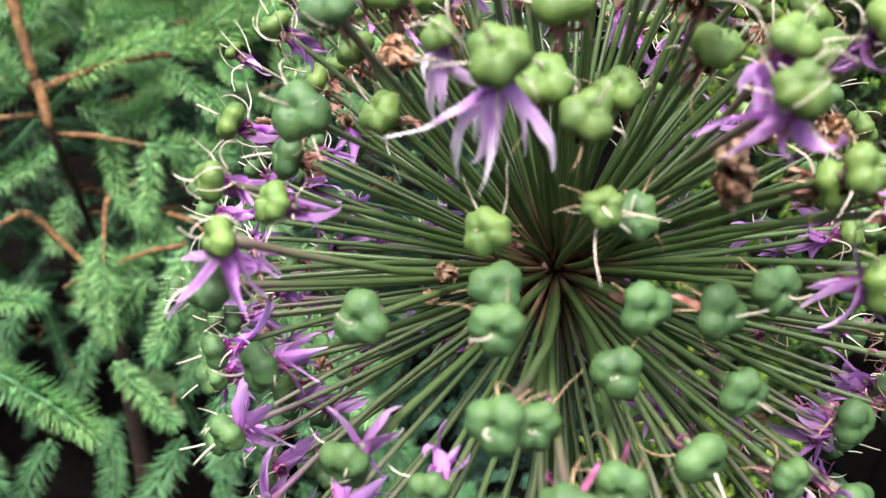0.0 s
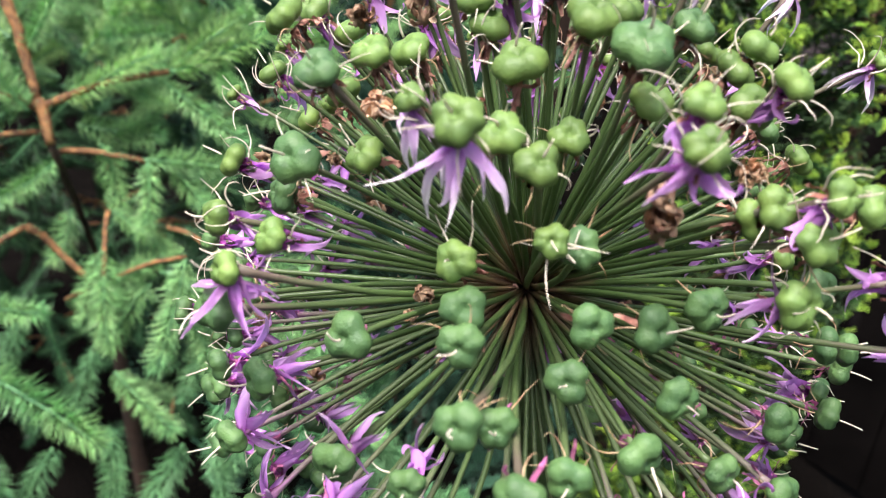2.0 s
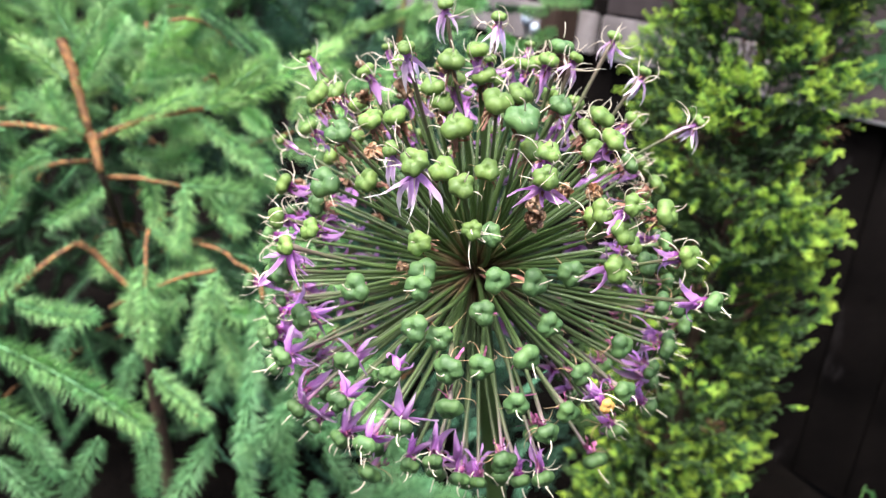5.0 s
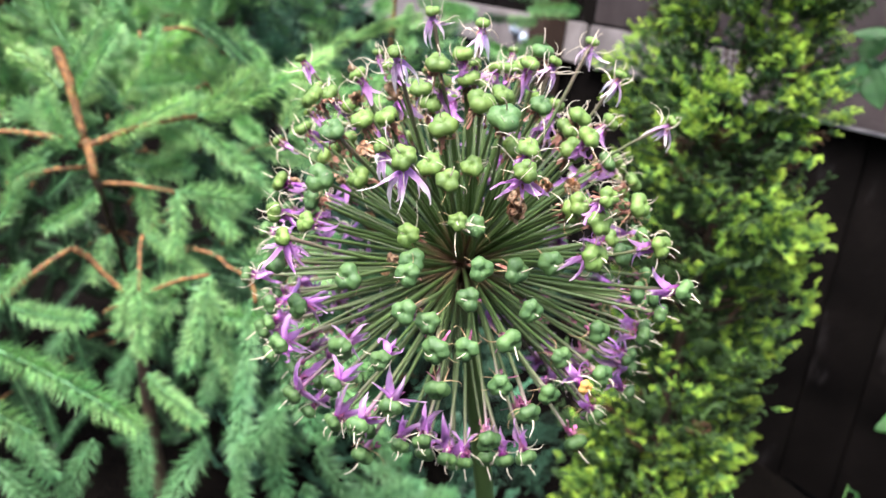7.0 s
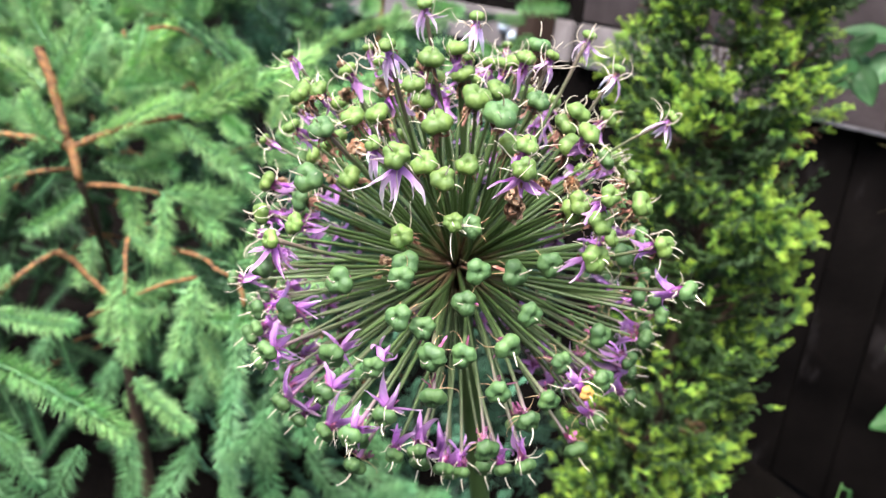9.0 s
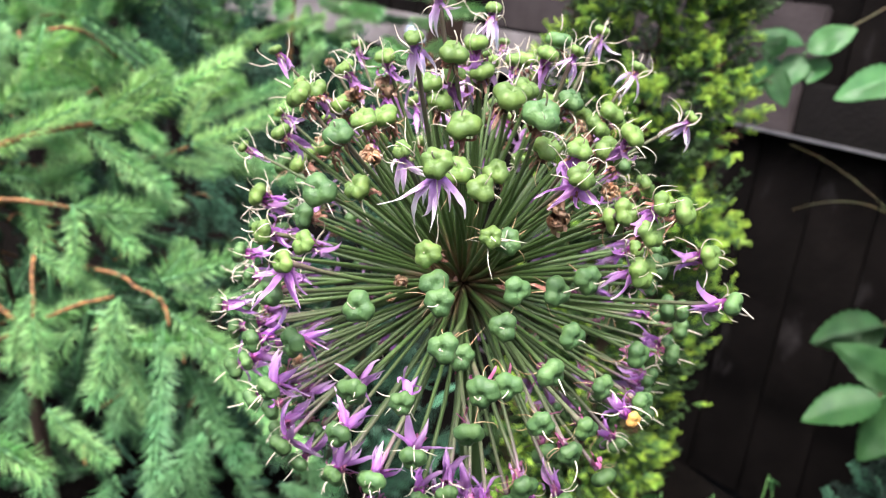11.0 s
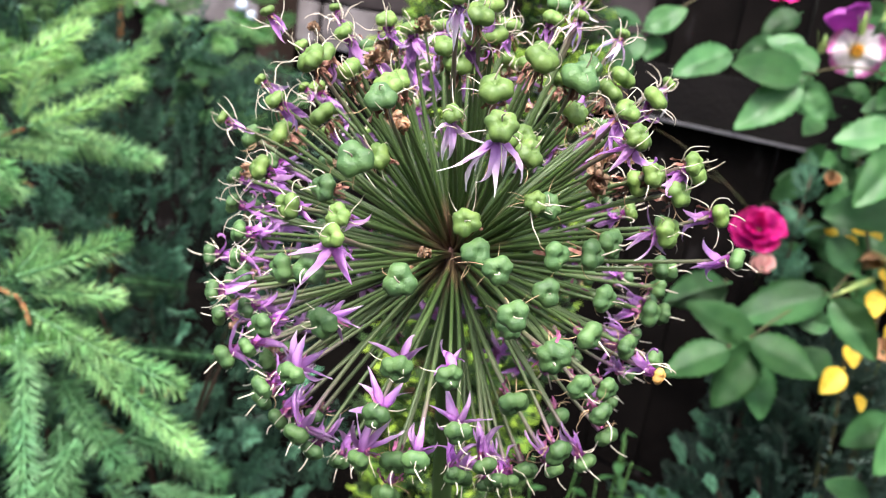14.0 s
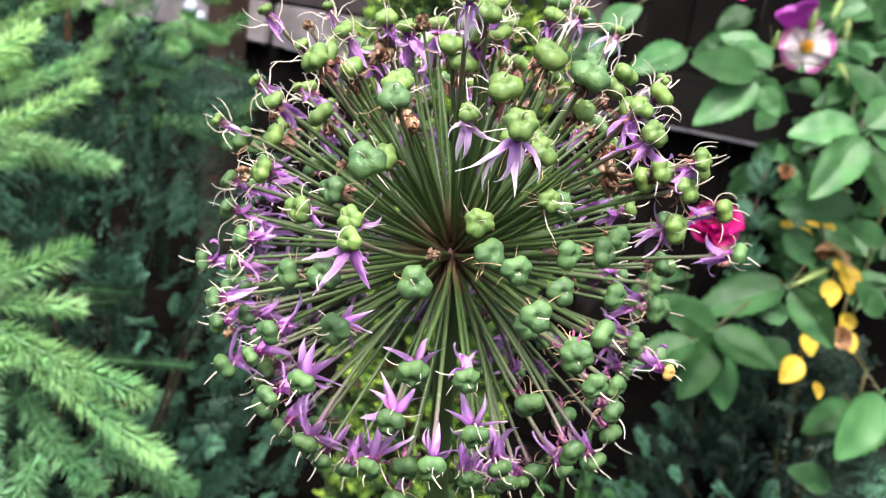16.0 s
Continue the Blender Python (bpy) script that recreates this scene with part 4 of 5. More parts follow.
# the lowest shoots take a darker needle colour in place of canopy shade
for k, s_ in enumerate(ALL_SHOOTS):
    set_shoot(spruce, inv, s_[:3], s_[3:], rnd, MID_SHOOTS if s_[5] < 0.62 else NEW_SHOOTS if s_[5] > 0.95 and rnd.random() < 0.5 else YOUNG_SHOOTS)
# short side shoots that clothe the limbs
for i in (3, 10, 14):
    p, q = Vector(ALL_BRANCHES[i][:3]), Vector(ALL_BRANCHES[i][3:])
    n = max(2, round((q - p).length / 0.035))
    for k in range(n):
        c = p.lerp(q, (k + rnd.random()) / n)
        way = (q - p).normalized() + Vector((rnd.uniform(-1, 1), rnd.uniform(-0.2, 1), rnd.uniform(-1, 0.6))) * 1.2
        set_shoot(spruce, inv, c, c + way.normalized() * rnd.uniform(0.05, 0.10), rnd, OLD_SHOOTS if rnd.random() < 0.5 else YOUNG_SHOOTS)
# the pale, dense new growth of the top
for i in range(250):
    d = rnd.random()
    p = Vector((rnd.uniform(-1.5, -0.30 - 0.12 * d), 1.22 + 0.50 * d, rnd.uniform(0.84, 1.17)))
    way = Vector((rnd.uniform(-1, 1), rnd.uniform(-0.7, 0.3), rnd.uniform(-0.1, 0.9))).normalized()
    set_shoot(spruce, inv, p, p + way * rnd.uniform(0.07, 0.13), rnd, rnd.choice((NEW_SHOOTS, NEW_SHOOTS, YOUNG_SHOOTS, YOUNG_SHOOTS, MID_SHOOTS)))
# older twigs deeper in the tree, their colour darkened to stand in for shade
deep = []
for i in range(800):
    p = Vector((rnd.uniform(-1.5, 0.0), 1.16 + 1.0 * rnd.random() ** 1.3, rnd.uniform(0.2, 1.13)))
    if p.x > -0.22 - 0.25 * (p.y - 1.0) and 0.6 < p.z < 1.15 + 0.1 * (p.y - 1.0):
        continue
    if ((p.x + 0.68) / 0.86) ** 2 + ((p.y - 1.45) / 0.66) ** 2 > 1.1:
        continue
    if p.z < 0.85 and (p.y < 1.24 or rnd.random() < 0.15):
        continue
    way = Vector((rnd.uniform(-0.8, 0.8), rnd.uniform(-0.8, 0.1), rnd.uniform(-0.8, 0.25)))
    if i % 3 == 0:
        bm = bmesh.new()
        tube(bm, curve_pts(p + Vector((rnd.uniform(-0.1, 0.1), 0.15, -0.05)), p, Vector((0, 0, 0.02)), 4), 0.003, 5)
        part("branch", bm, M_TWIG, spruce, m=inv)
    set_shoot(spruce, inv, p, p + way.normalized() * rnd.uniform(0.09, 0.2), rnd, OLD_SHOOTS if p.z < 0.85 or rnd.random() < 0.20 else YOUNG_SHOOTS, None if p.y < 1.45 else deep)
joined("inner_growth", [q for q in deep if q[0].materials[0] == M_NEEDLE_OLD_SHADED], [M_NEEDLE_OLD_SHADED, M_NEEDLE_MID], spruce, "dense older inner twigs, their colour darkened for shade")
joined("outer_growth", [q for q in deep if q[0].materials[0] == M_NEEDLE], [M_NEEDLE, M_NEEDLE_MID], spruce, "dense light green twigs")

base2 = Vector((-0.10, 1.78, 0.0))
spruce2 = thing("spruce_tree", Matrix.Translation(base2), "small spruce with pale new growth in front of the fence", "tree")
inv2 = Matrix.Translation(-base2)
bm = bmesh.new()
tube(bm, curve_pts((0, 0, -0.02), (0.03, 0, 1.3), n=10), [0.016 - 0.0012 * i for i in range(11)], 8)
part("trunk", bm, M_TWIG, spruce2, "reddish brown trunk")
for i in range(230):
    z_ = rnd.uniform(0.80, 1.32)
    a_ = rnd.uniform(0, 6.28)
    reach = rnd.uniform(0.05, 0.50)
    p = base2 + Vector((math.cos(a_) * reach * 1.2, math.sin(a_) * reach * 0.8, z_ + reach * 0.05))
    if p.x > 0.22 and p.z < 1.15:
        continue
    way = Vector((math.cos(a_), math.sin(a_), rnd.uniform(-0.2, 0.5)))
    set_shoot(spruce2, inv2, p, p + way.normalized() * rnd.uniform(0.09, 0.18), rnd, YOUNG_SHOOTS if rnd.random() < 0.75 else OLD_SHOOTS)


def cord(bm, p, q, r, mat_index=0):
    """A blunt scaly cord from p to q."""
    p, q = Vector(p), Vector(q)
    t = (q - p).normalized()
    x_ = t.orthogonal().normalized()
    y_ = t.cross(x_)
    mid = p.lerp(q, 0.72)
    ring = [x_ * math.cos(2.0944 * k) + y_ * math.sin(2.0944 * k) for k in range(3)]
    low = [bm.verts.new(p + c * r * 0.75) for c in ring]
    high = [bm.verts.new(mid + c * r * 1.08) for c in ring]
    top = bm.verts.new(q)
    for k in range(3):
        bm.faces.new((low[k], low[(k + 1) % 3], high[(k + 1) % 3], high[k])).material_index = mat_index
        bm.faces.new((high[k], high[(k + 1) % 3], top)).material_index = mat_index


def frond_mesh(k, size, mat, thick):
    """A flat, drooping cedar frond: side branches that divide once, with blunt ends."""
    rnd = random.Random(350 + k)
    bm = bmesh.new()
    n = 5
    ax = [Vector((0.06 * size * math.sin(3 * t + k), 0.16 * size * t * t, size * t)) for t in [i / n for i in range(n + 1)]]
    for i, (p, q) in enumerate(zip(ax, ax[1:])):
        cord(bm, p, q, thick * 0.9, int(i > 2))
    for i in range(1, n + 1):
        for s_ in (-1, 1):
            ln = size * (0.50 - 0.32 * i / n) * rnd.uniform(0.75, 1.15)
            way = Vector((s_ * rnd.uniform(0.6, 0.95), rnd.uniform(-0.6, 0.6), 0.8)).normalized()
            q = ax[i] + way * ln
            cord(bm, ax[i], q, thick, int(i > 2))
            for j, s2 in ((0.45, 1), (0.7, -1)):
                b_ = ax[i].lerp(q, j)
                w2 = (way + Vector((s2 * 0.5, rnd.uniform(-0.3, 0.3), -s2 * s_ * 0.5))).normalized()
                cord(bm, b_, b_ + w2 * ln * rnd.uniform(0.35, 0.55), thick, int(i > 1))
    return mesh_of("spray", bm, mat, smooth=False)


def spray_mesh(k, size, mat, thick, wide=1.0):
    """A flat, fern-like spray of scaly cords."""
    rnd = random.Random(300 + k)
    bm = bmesh.new()
    n = 9
    ax = [Vector((0.05 * size * math.sin(3 * t + k), 0.10 * size * t * t, size * t)) for t in [i / n for i in range(n + 1)]]
    tube(bm, ax, [thick * (1.1 - 0.6 * i / n) for i in range(n + 1)], 4)
    for i in range(1, n):
        for s_ in (-1, 1):
            ln = size * wide * (0.52 - 0.36 * i / n) * rnd.uniform(0.75, 1.1)
            way = Vector((s_ * 0.85, rnd.uniform(-0.25, 0.35), 0.75)).normalized()
            p = ax[i]
            q = p + way * ln
            thorn(bm, p, q, thick * 1.1)
            m_ = max(2, int(ln / (size * 0.085)))
            for j in range(1, m_ + 1):
                b_ = p.lerp(q, j / (m_ + 0.6))
                for s2 in (-1, 1):
                    w2 = (way * 0.8 + Vector((s2 * 0.55 * abs(way.z), rnd.uniform(-0.3, 0.3), 0.45 * -s2 * s_))).normalized()
                    thorn(bm, b_, b_ + w2 * ln * rnd.uniform(0.25, 0.42), thick * 1.15)
    return mesh_of("spray", bm, mat, smooth=False)


CEDAR = [frond_mesh(k, 0.031, [M_CEDAR, M_CEDAR_TIP], 0.00112) for k in range(6)]
CEDAR_IN = [frond_mesh(10 + k, 0.060, [M_CEDAR_SHADED, M_CEDAR_SHADED], 0.0016) for k in range(3)]
CEDAR_DEAD = [frond_mesh(20 + k, 0.050, [M_CEDAR_DEAD, M_CEDAR_DEAD], 0.0011) for k in range(2)]
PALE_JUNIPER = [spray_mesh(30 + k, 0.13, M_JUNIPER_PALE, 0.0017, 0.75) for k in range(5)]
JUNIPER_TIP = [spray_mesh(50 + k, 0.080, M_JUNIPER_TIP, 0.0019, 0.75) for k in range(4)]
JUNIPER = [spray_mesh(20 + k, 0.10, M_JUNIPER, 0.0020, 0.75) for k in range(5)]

cb = Vector((0.486, 1.12, 0.0))
cedar = thing("cedar_shrub", Matrix.Translation(cb), "slim column of bright yellow-green cedar before the fence", "shrub")
inv3 = Matrix.Translation(-cb)
bm = bmesh.new()
tube(bm, curve_pts((0, 0, -0.02), (0.02, 0.02, 1.75), n=10), [0.016 - 0.0012 * i for i in range(11)], 8)
part("trunk", bm, M_TRUNK, cedar, "reddish brown trunk")
for i in range(60):
    z_ = rnd.uniform(0.15, 1.6)
    a_ = rnd.uniform(0, 6.28)
    bm = bmesh.new()
    tube(bm, curve_pts((0.0, 0.0, z_), (math.cos(a_) * 0.13, math.sin(a_) * 0.13, z_ + 0.08), Vector((0, 0, -0.01)), 4), [0.0035, 0.003, 0.0025, 0.002, 0.0015], 5)
    part("branch", bm, M_TRUNK, cedar)
heap, placed = [], 0
# inner sprays, coloured dark to stand in for shade inside the column
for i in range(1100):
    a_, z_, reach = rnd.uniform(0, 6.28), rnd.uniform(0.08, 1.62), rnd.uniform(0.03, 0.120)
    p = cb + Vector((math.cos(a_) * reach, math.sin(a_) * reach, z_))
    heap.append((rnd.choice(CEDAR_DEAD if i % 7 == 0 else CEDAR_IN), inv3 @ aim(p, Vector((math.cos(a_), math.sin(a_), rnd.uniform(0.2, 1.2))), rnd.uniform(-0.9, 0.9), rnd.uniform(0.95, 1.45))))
# plumes of fronds in uneven layers with dark gaps between them
for c in range(440):
    a_, z_ = rnd.uniform(0, 6.28), 1.62 - 1.54 * rnd.random()
    reach = rnd.uniform(0.065, 0.128) * (1.16 - 0.10 * z_) * (1 + 0.14 * math.sin(9.0 * z_ + 2.0 * math.cos(a_)) + 0.40 * noise.noise(Vector((math.cos(a_) * 2.2, math.sin(a_) * 2.2, z_ * 9.0))))
    if noise.noise(Vector((math.cos(a_) * 1.5, math.sin(a_) * 1.5, z_ * 6.0))) < -0.26 or math.sin(a_) > 0.5 and c % 2:
        continue
    lead = Vector((math.cos(a_), math.sin(a_), rnd.uniform(0.2, 1.5))).normalized()
    core = cb + Vector((math.cos(a_) * reach, math.sin(a_) * reach, z_))
    for k in range(11):
        jit = Vector((rnd.gauss(0, 1), rnd.gauss(0, 1), rnd.gauss(0, 0.7)))
        p = core + jit * 0.0115 + lead * rnd.uniform(-0.034, 0.026)
        m = inv3 @ aim(p, lead + jit * 0.50, rnd.uniform(0, 6.28), rnd.uniform(0.75, 1.2))
        if math.sin(a_) < 0.1 and 0.45 < z_ < 1.2 and k % 3 == 0 and placed < 300:
            put("spray", rnd.choice(CEDAR), cedar, m)
            placed += 1
        else:
            heap.append((rnd.choice(CEDAR), m))
joined("outer_growth", [q for q in heap if q[0] in CEDAR], [M_CEDAR, M_CEDAR_TIP], cedar, "bright yellow-green scale sprays")
joined("inner_growth", [q for q in heap if q[0] in CEDAR_IN], [M_CEDAR_SHADED, M_CEDAR_SHADED], cedar, "inner scale sprays, coloured dark for shade")
joined("dead_growth", [q for q in heap if q[0] in CEDAR_DEAD], [M_CEDAR_DEAD, M_CEDAR_DEAD], cedar, "dry brown inner sprays")


def juniper_bush(where, size, count, pool, label, tips=0.08):
    where = Vector(where)
    bush = thing("juniper_bush", Matrix.Translation(where), label, "shrub")
    for i in range(5):
        bm = bmesh.new()
        a_ = i * 1.3 + rnd.uniform(0, 0.6)
        tube(bm, curve_pts((0, 0, -0.02), (math.cos(a_) * size[0] * 0.6, math.sin(a_) * size[1] * 0.4, size[2] * 0.55), Vector((0, 0, 0.03)), 6), [0.006 - 0.0006 * k for k in range(7)], 6)
        part("branch", bm, M_TRUNK, bush)
    for i in range(count):
        a_, h = rnd.uniform(0, 6.28), rnd.random()
        reach = rnd.uniform(0.35, 1.0) * math.sqrt(max(0.05, 1 - h * h))
        p = Vector((math.cos(a_) * reach * size[0], math.sin(a_) * reach * size[1], h * size[2]))
        way = Vector((math.cos(a_) * 0.7, math.sin(a_) * 0.7, rnd.uniform(0.2, 1.1)))
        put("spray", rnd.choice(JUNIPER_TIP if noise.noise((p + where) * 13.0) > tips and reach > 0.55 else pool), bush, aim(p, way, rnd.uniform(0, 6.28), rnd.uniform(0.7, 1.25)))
    return bush


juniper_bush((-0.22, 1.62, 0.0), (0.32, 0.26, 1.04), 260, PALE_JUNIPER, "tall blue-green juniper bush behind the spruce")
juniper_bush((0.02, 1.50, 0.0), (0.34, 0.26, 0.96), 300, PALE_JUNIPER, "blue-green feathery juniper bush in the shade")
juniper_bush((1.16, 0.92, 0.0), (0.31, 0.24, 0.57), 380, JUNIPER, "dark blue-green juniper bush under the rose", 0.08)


# a slight conifer seedling that rises among the rose leaves
seedling = thing("conifer_seedling", Matrix.Translation((1.05, 1.01, 0.0)), "slight grey-green conifer seedling among rose leaves", "shrub")
bm = bmesh.new()
tube(bm, curve_pts((0, 0, -0.02), (-0.01, -0.02, 0.93), Vector((0.01, 0.01, 0)), 8), [0.006 - 0.0005 * k for k in range(9)], 6)
part("trunk", bm, M_TRUNK, seedling)
for i in range(26):
    z_ = rnd.uniform(0.70, 0.92)
    a_ = rnd.uniform(0, 6.28)
    put("spray", rnd.choice(JUNIPER_TIP), seedling, aim((-0.01 * z_, -0.02 * z_, z_), (math.cos(a_), math.sin(a_), rnd.uniform(0.6, 1.8)), rnd.uniform(0, 6.28), rnd.uniform(0.55, 0.9)))


# ---- the rose ----
def leaflet_mesh(k, mat):
    """A rose leaflet: toothed edge, folded along the midrib, with sunken side veins."""
    rnd = random.Random(400 + k)
    bm = bmesh.new()
    length, wide, n, m_ = 0.062, 0.021, 18, 8
    droop = rnd.uniform(0.1, 0.5)
    rows_ = []
    for i in range(n + 1):
        t = i / n
        w_ = wide * (math.sin(math.pi * min(1.0, t ** 0.85)) ** 0.75) * (1 - 0.18 * t) + 0.0006
        tooth = 1 + 0.05 * (1 if i % 2 else -1)
        row = []
        for j in range(m_ + 1):
            s_ = j / m_ * 2 - 1
            edge_ = tooth if abs(s_) > 0.99 else 1.0
            x_ = s_ * w_ * edge_
            y_ = -0.22 * abs(x_) * -1 + 0.00016 * math.sin(2 * math.pi * (t * 6 - abs(s_) * 1.3)) * (1 - abs(s_) * 0.5) - droop * length * t * t * 0.5
            row.append(bm.verts.new((x_, y_ + 0.002 * noise.noise(Vector((x_ * 60, t * 4, k))), t * length)))
        rows_.append(row)
    for r0, r1 in zip(rows_, rows_[1:]):
        for j in range(m_):
            bm.faces.new((r0[j], r0[j + 1], r1[j + 1], r1[j]))
    bmesh.ops.solidify(bm, geom=bm.faces[:], thickness=0.0004)
    tube(bm, [(0, 0, -0.006), (0, 0, 0.0)], 0.0008, 5)
    return mesh_of("leaflet", bm, mat)


LEAFLETS = [leaflet_mesh(k, M_ROSE_LEAF) for k in range(4)]
YOUNG_LEAFLETS = [leaflet_mesh(10 + k, M_ROSE_YOUNG) for k in range(4)]
YELLOW_LEAFLETS = [leaflet_mesh(20 + k, M_YELLOW_LEAF) for k in range(2)]
rose_foot = Vector((1.28, 0.92, 0.0))
rose = thing("rose_bush", Matrix.Translation(rose_foot), "rose bush with broad green leaves, magenta blooms and yellowed leaves", "shrub")
rinv = Matrix.Translation(-rose_foot)


def cane(p, q, r0=0.005, sag=None):
    bm = bmesh.new()
    tube(bm, curve_pts(p, q, sag or Vector((rnd.uniform(-0.04, 0.04), rnd.uniform(-0.04, 0.04), 0.03)), 8), [r0 * (1 - 0.06 * k) for k in range(9)], 7)
    part("cane", bm, M_CANE, rose, m=rinv)


TWIGS = (
    ((0.954, 1.026, 0.857), (0.825, 1.247, 0.966)),
    ((0.961, 1.120, 0.881), (0.817, 1.181, 0.860)),
    ((1.016, 0.941, 0.860), (0.954, 1.026, 0.857)),
)
LEAVES_A = (
    (0.828, 0.854, 1.105, 0.728, 0.883, 1.111),
    (0.845, 0.849, 1.113, 0.823, 0.897, 1.152),
    (1.015, 0.809, 1.042, 0.905, 0.835, 1.025),
    (1.005, 0.786, 1.029, 0.898, 0.762, 0.943),
    (1.009, 0.790, 1.046, 1.068, 0.780, 1.103),
    (0.780, 0.769, 0.728, 0.838, 0.686, 0.709),
    (0.800, 0.780, 0.719, 0.698, 0.819, 0.769),
    (0.737, 0.761, 0.719, 0.638, 0.768, 0.684),
    (0.970, 0.612, 0.688, 0.888, 0.589, 0.605),
    (0.817, 1.249, 1.128, 0.881, 1.223, 1.178),
    (0.836, 0.857, 1.091, 0.738, 0.860, 1.025),
    (0.784, 0.764, 0.719, 0.717, 0.741, 0.636),
    (1.013, 0.778, 1.020, 1.015, 0.713, 0.938),
    (0.855, 0.869, 1.086, 0.875, 0.833, 1.045),
)
LEAVES_B = (
    (0.900, 0.756, 0.796, 0.932, 0.674, 0.741),
    (1.015, 0.783, 1.036, 1.091, 0.742, 1.028),
    (0.868, 0.889, 1.094, 0.915, 0.854, 1.062),
    (0.910, 0.940, 1.131, 0.859, 0.974, 1.154),
    (0.888, 0.979, 1.144, 0.829, 0.999, 1.116),
    (1.128, 0.853, 1.063, 1.070, 0.908, 1.135),
    (1.060, 0.813, 0.919, 0.939, 0.845, 0.903),
    (0.957, 0.816, 0.780, 0.814, 0.848, 0.733),
    (0.822, 0.792, 0.682, 0.820, 0.743, 0.605),
    (0.815, 0.883, 0.771, 0.714, 0.893, 0.740),
    (0.982, 0.662, 0.646, 0.911, 0.670, 0.601),
    (0.967, 0.851, 0.861, 1.004, 0.804, 0.815),
    (0.940, 1.149, 1.112, 0.820, 1.140, 1.069),
    (0.810, 1.255, 1.138, 0.731, 1.285, 1.153),
)
LEAVES_C = (
    (0.822, 1.266, 1.119, 0.780, 1.240, 1.067),
    (0.789, 1.305, 1.107, 0.739, 1.250, 1.057),
    (0.857, 1.255, 1.119, 0.819, 1.232, 1.079),
    (0.716, 1.199, 1.106, 0.666, 1.161, 1.052),
    (0.716, 1.201, 1.111, 0.748, 1.214, 1.153),
    (0.721, 1.196, 1.098, 0.744, 1.154, 1.043),
    (0.696, 1.204, 1.117, 0.650, 1.206, 1.117),
    (0.978, 0.810, 0.726, 0.916, 0.834, 0.739),
    (1.140, 0.798, 0.856, 1.068, 0.820, 0.884),
    (0.981, 0.784, 0.657, 0.932, 0.808, 0.690),
    (0.929, 0.998, 1.191, 0.871, 1.005, 1.162),
    (1.116, 0.747, 0.747, 1.074, 0.774, 0.797),
    (0.936, 0.622, 0.534, 0.867, 0.643, 0.560),
    (1.049, 0.973, 1.092, 1.073, 0.938, 1.071),
    (1.112, 0.925, 1.103, 1.065, 0.916, 1.064),
    (1.119, 0.979, 1.133, 1.129, 0.947, 1.105),
    (1.055, 0.965, 0.945, 1.070, 0.932, 0.919),
    (1.141, 0.920, 0.961, 1.089, 0.915, 0.930),
    (1.027, 1.043, 1.097, 0.988, 1.029, 1.057),
)
ALL_LEAVES = LEAVES_A + LEAVES_B + LEAVES_C
FADED = (
    (1.060, 0.814, 0.786, 1.041, 0.787, 0.750),
    (1.087, 0.812, 0.815, 1.073, 0.780, 0.773),
    (0.995, 0.778, 0.664, 0.948, 0.764, 0.632),
    (1.039, 0.814, 0.693, 1.028, 0.785, 0.662),
    (1.063, 0.765, 0.715, 1.059, 0.735, 0.690),
    (1.043, 0.891, 0.850, 1.049, 0.864, 0.847),
    (1.065, 0.897, 0.864, 1.070, 0.871, 0.861),
    (1.083, 0.879, 0.869, 1.085, 0.852, 0.860),
    (1.025, 0.913, 0.857, 1.026, 0.887, 0.852),
    (1.086, 0.836, 0.815, 1.081, 0.808, 0.796),
    (1.077, 0.831, 0.726, 1.069, 0.805, 0.707),
    (1.100, 0.789, 0.733, 1.069, 0.772, 0.712),
    (1.037, 0.847, 0.720, 1.034, 0.821, 0.706),
    (1.069, 0.793, 0.607, 1.058, 0.769, 0.590),
)
BUDS = (
    (1.024, 0.819, 0.851, 1.047, 0.780, 0.836),
    (1.036, 0.812, 0.848, 1.050, 0.772, 0.818),
    (1.028, 0.802, 0.809, 0.955, 0.803, 0.782),
    (1.054, 0.938, 1.227, 1.022, 0.918, 1.195),
    (1.066, 0.923, 1.199, 1.042, 0.898, 1.164),
    (1.008, 0.940, 1.173, 0.999, 0.933, 1.208),
    (1.050, 0.905, 1.128, 1.046, 0.876, 1.106),
    (0.950, 0.954, 1.139, 0.944, 0.944, 1.166),
)


def leaf(base, tip, pool):
    """A single leaflet from its stalk to its tip, its face turned up and out of the bush."""
    base, tip = Vector(base), Vector(tip)
    w_ = (tip - base).normalized()
    face = Vector((-0.45, -0.6, 0.65)) + Vector((rnd.uniform(-0.3, 0.3), rnd.uniform(-0.3, 0.3), rnd.uniform(-0.25, 0.25)))
    yv = (face - w_ * face.dot(w_)).normalized()
    m = Matrix((yv.cross(w_), yv, w_)).transposed().to_4x4()
    m.translation = base
    k = (tip - base).length / 0.062
    wide = rnd.uniform(0.95, 1.2) * (0.6 + 0.4 / max(k, 0.8))
    put("leaflet", rnd.choice(pool), rose, rinv @ m @ Matrix.Diagonal((k * wide, k, k, 1)))


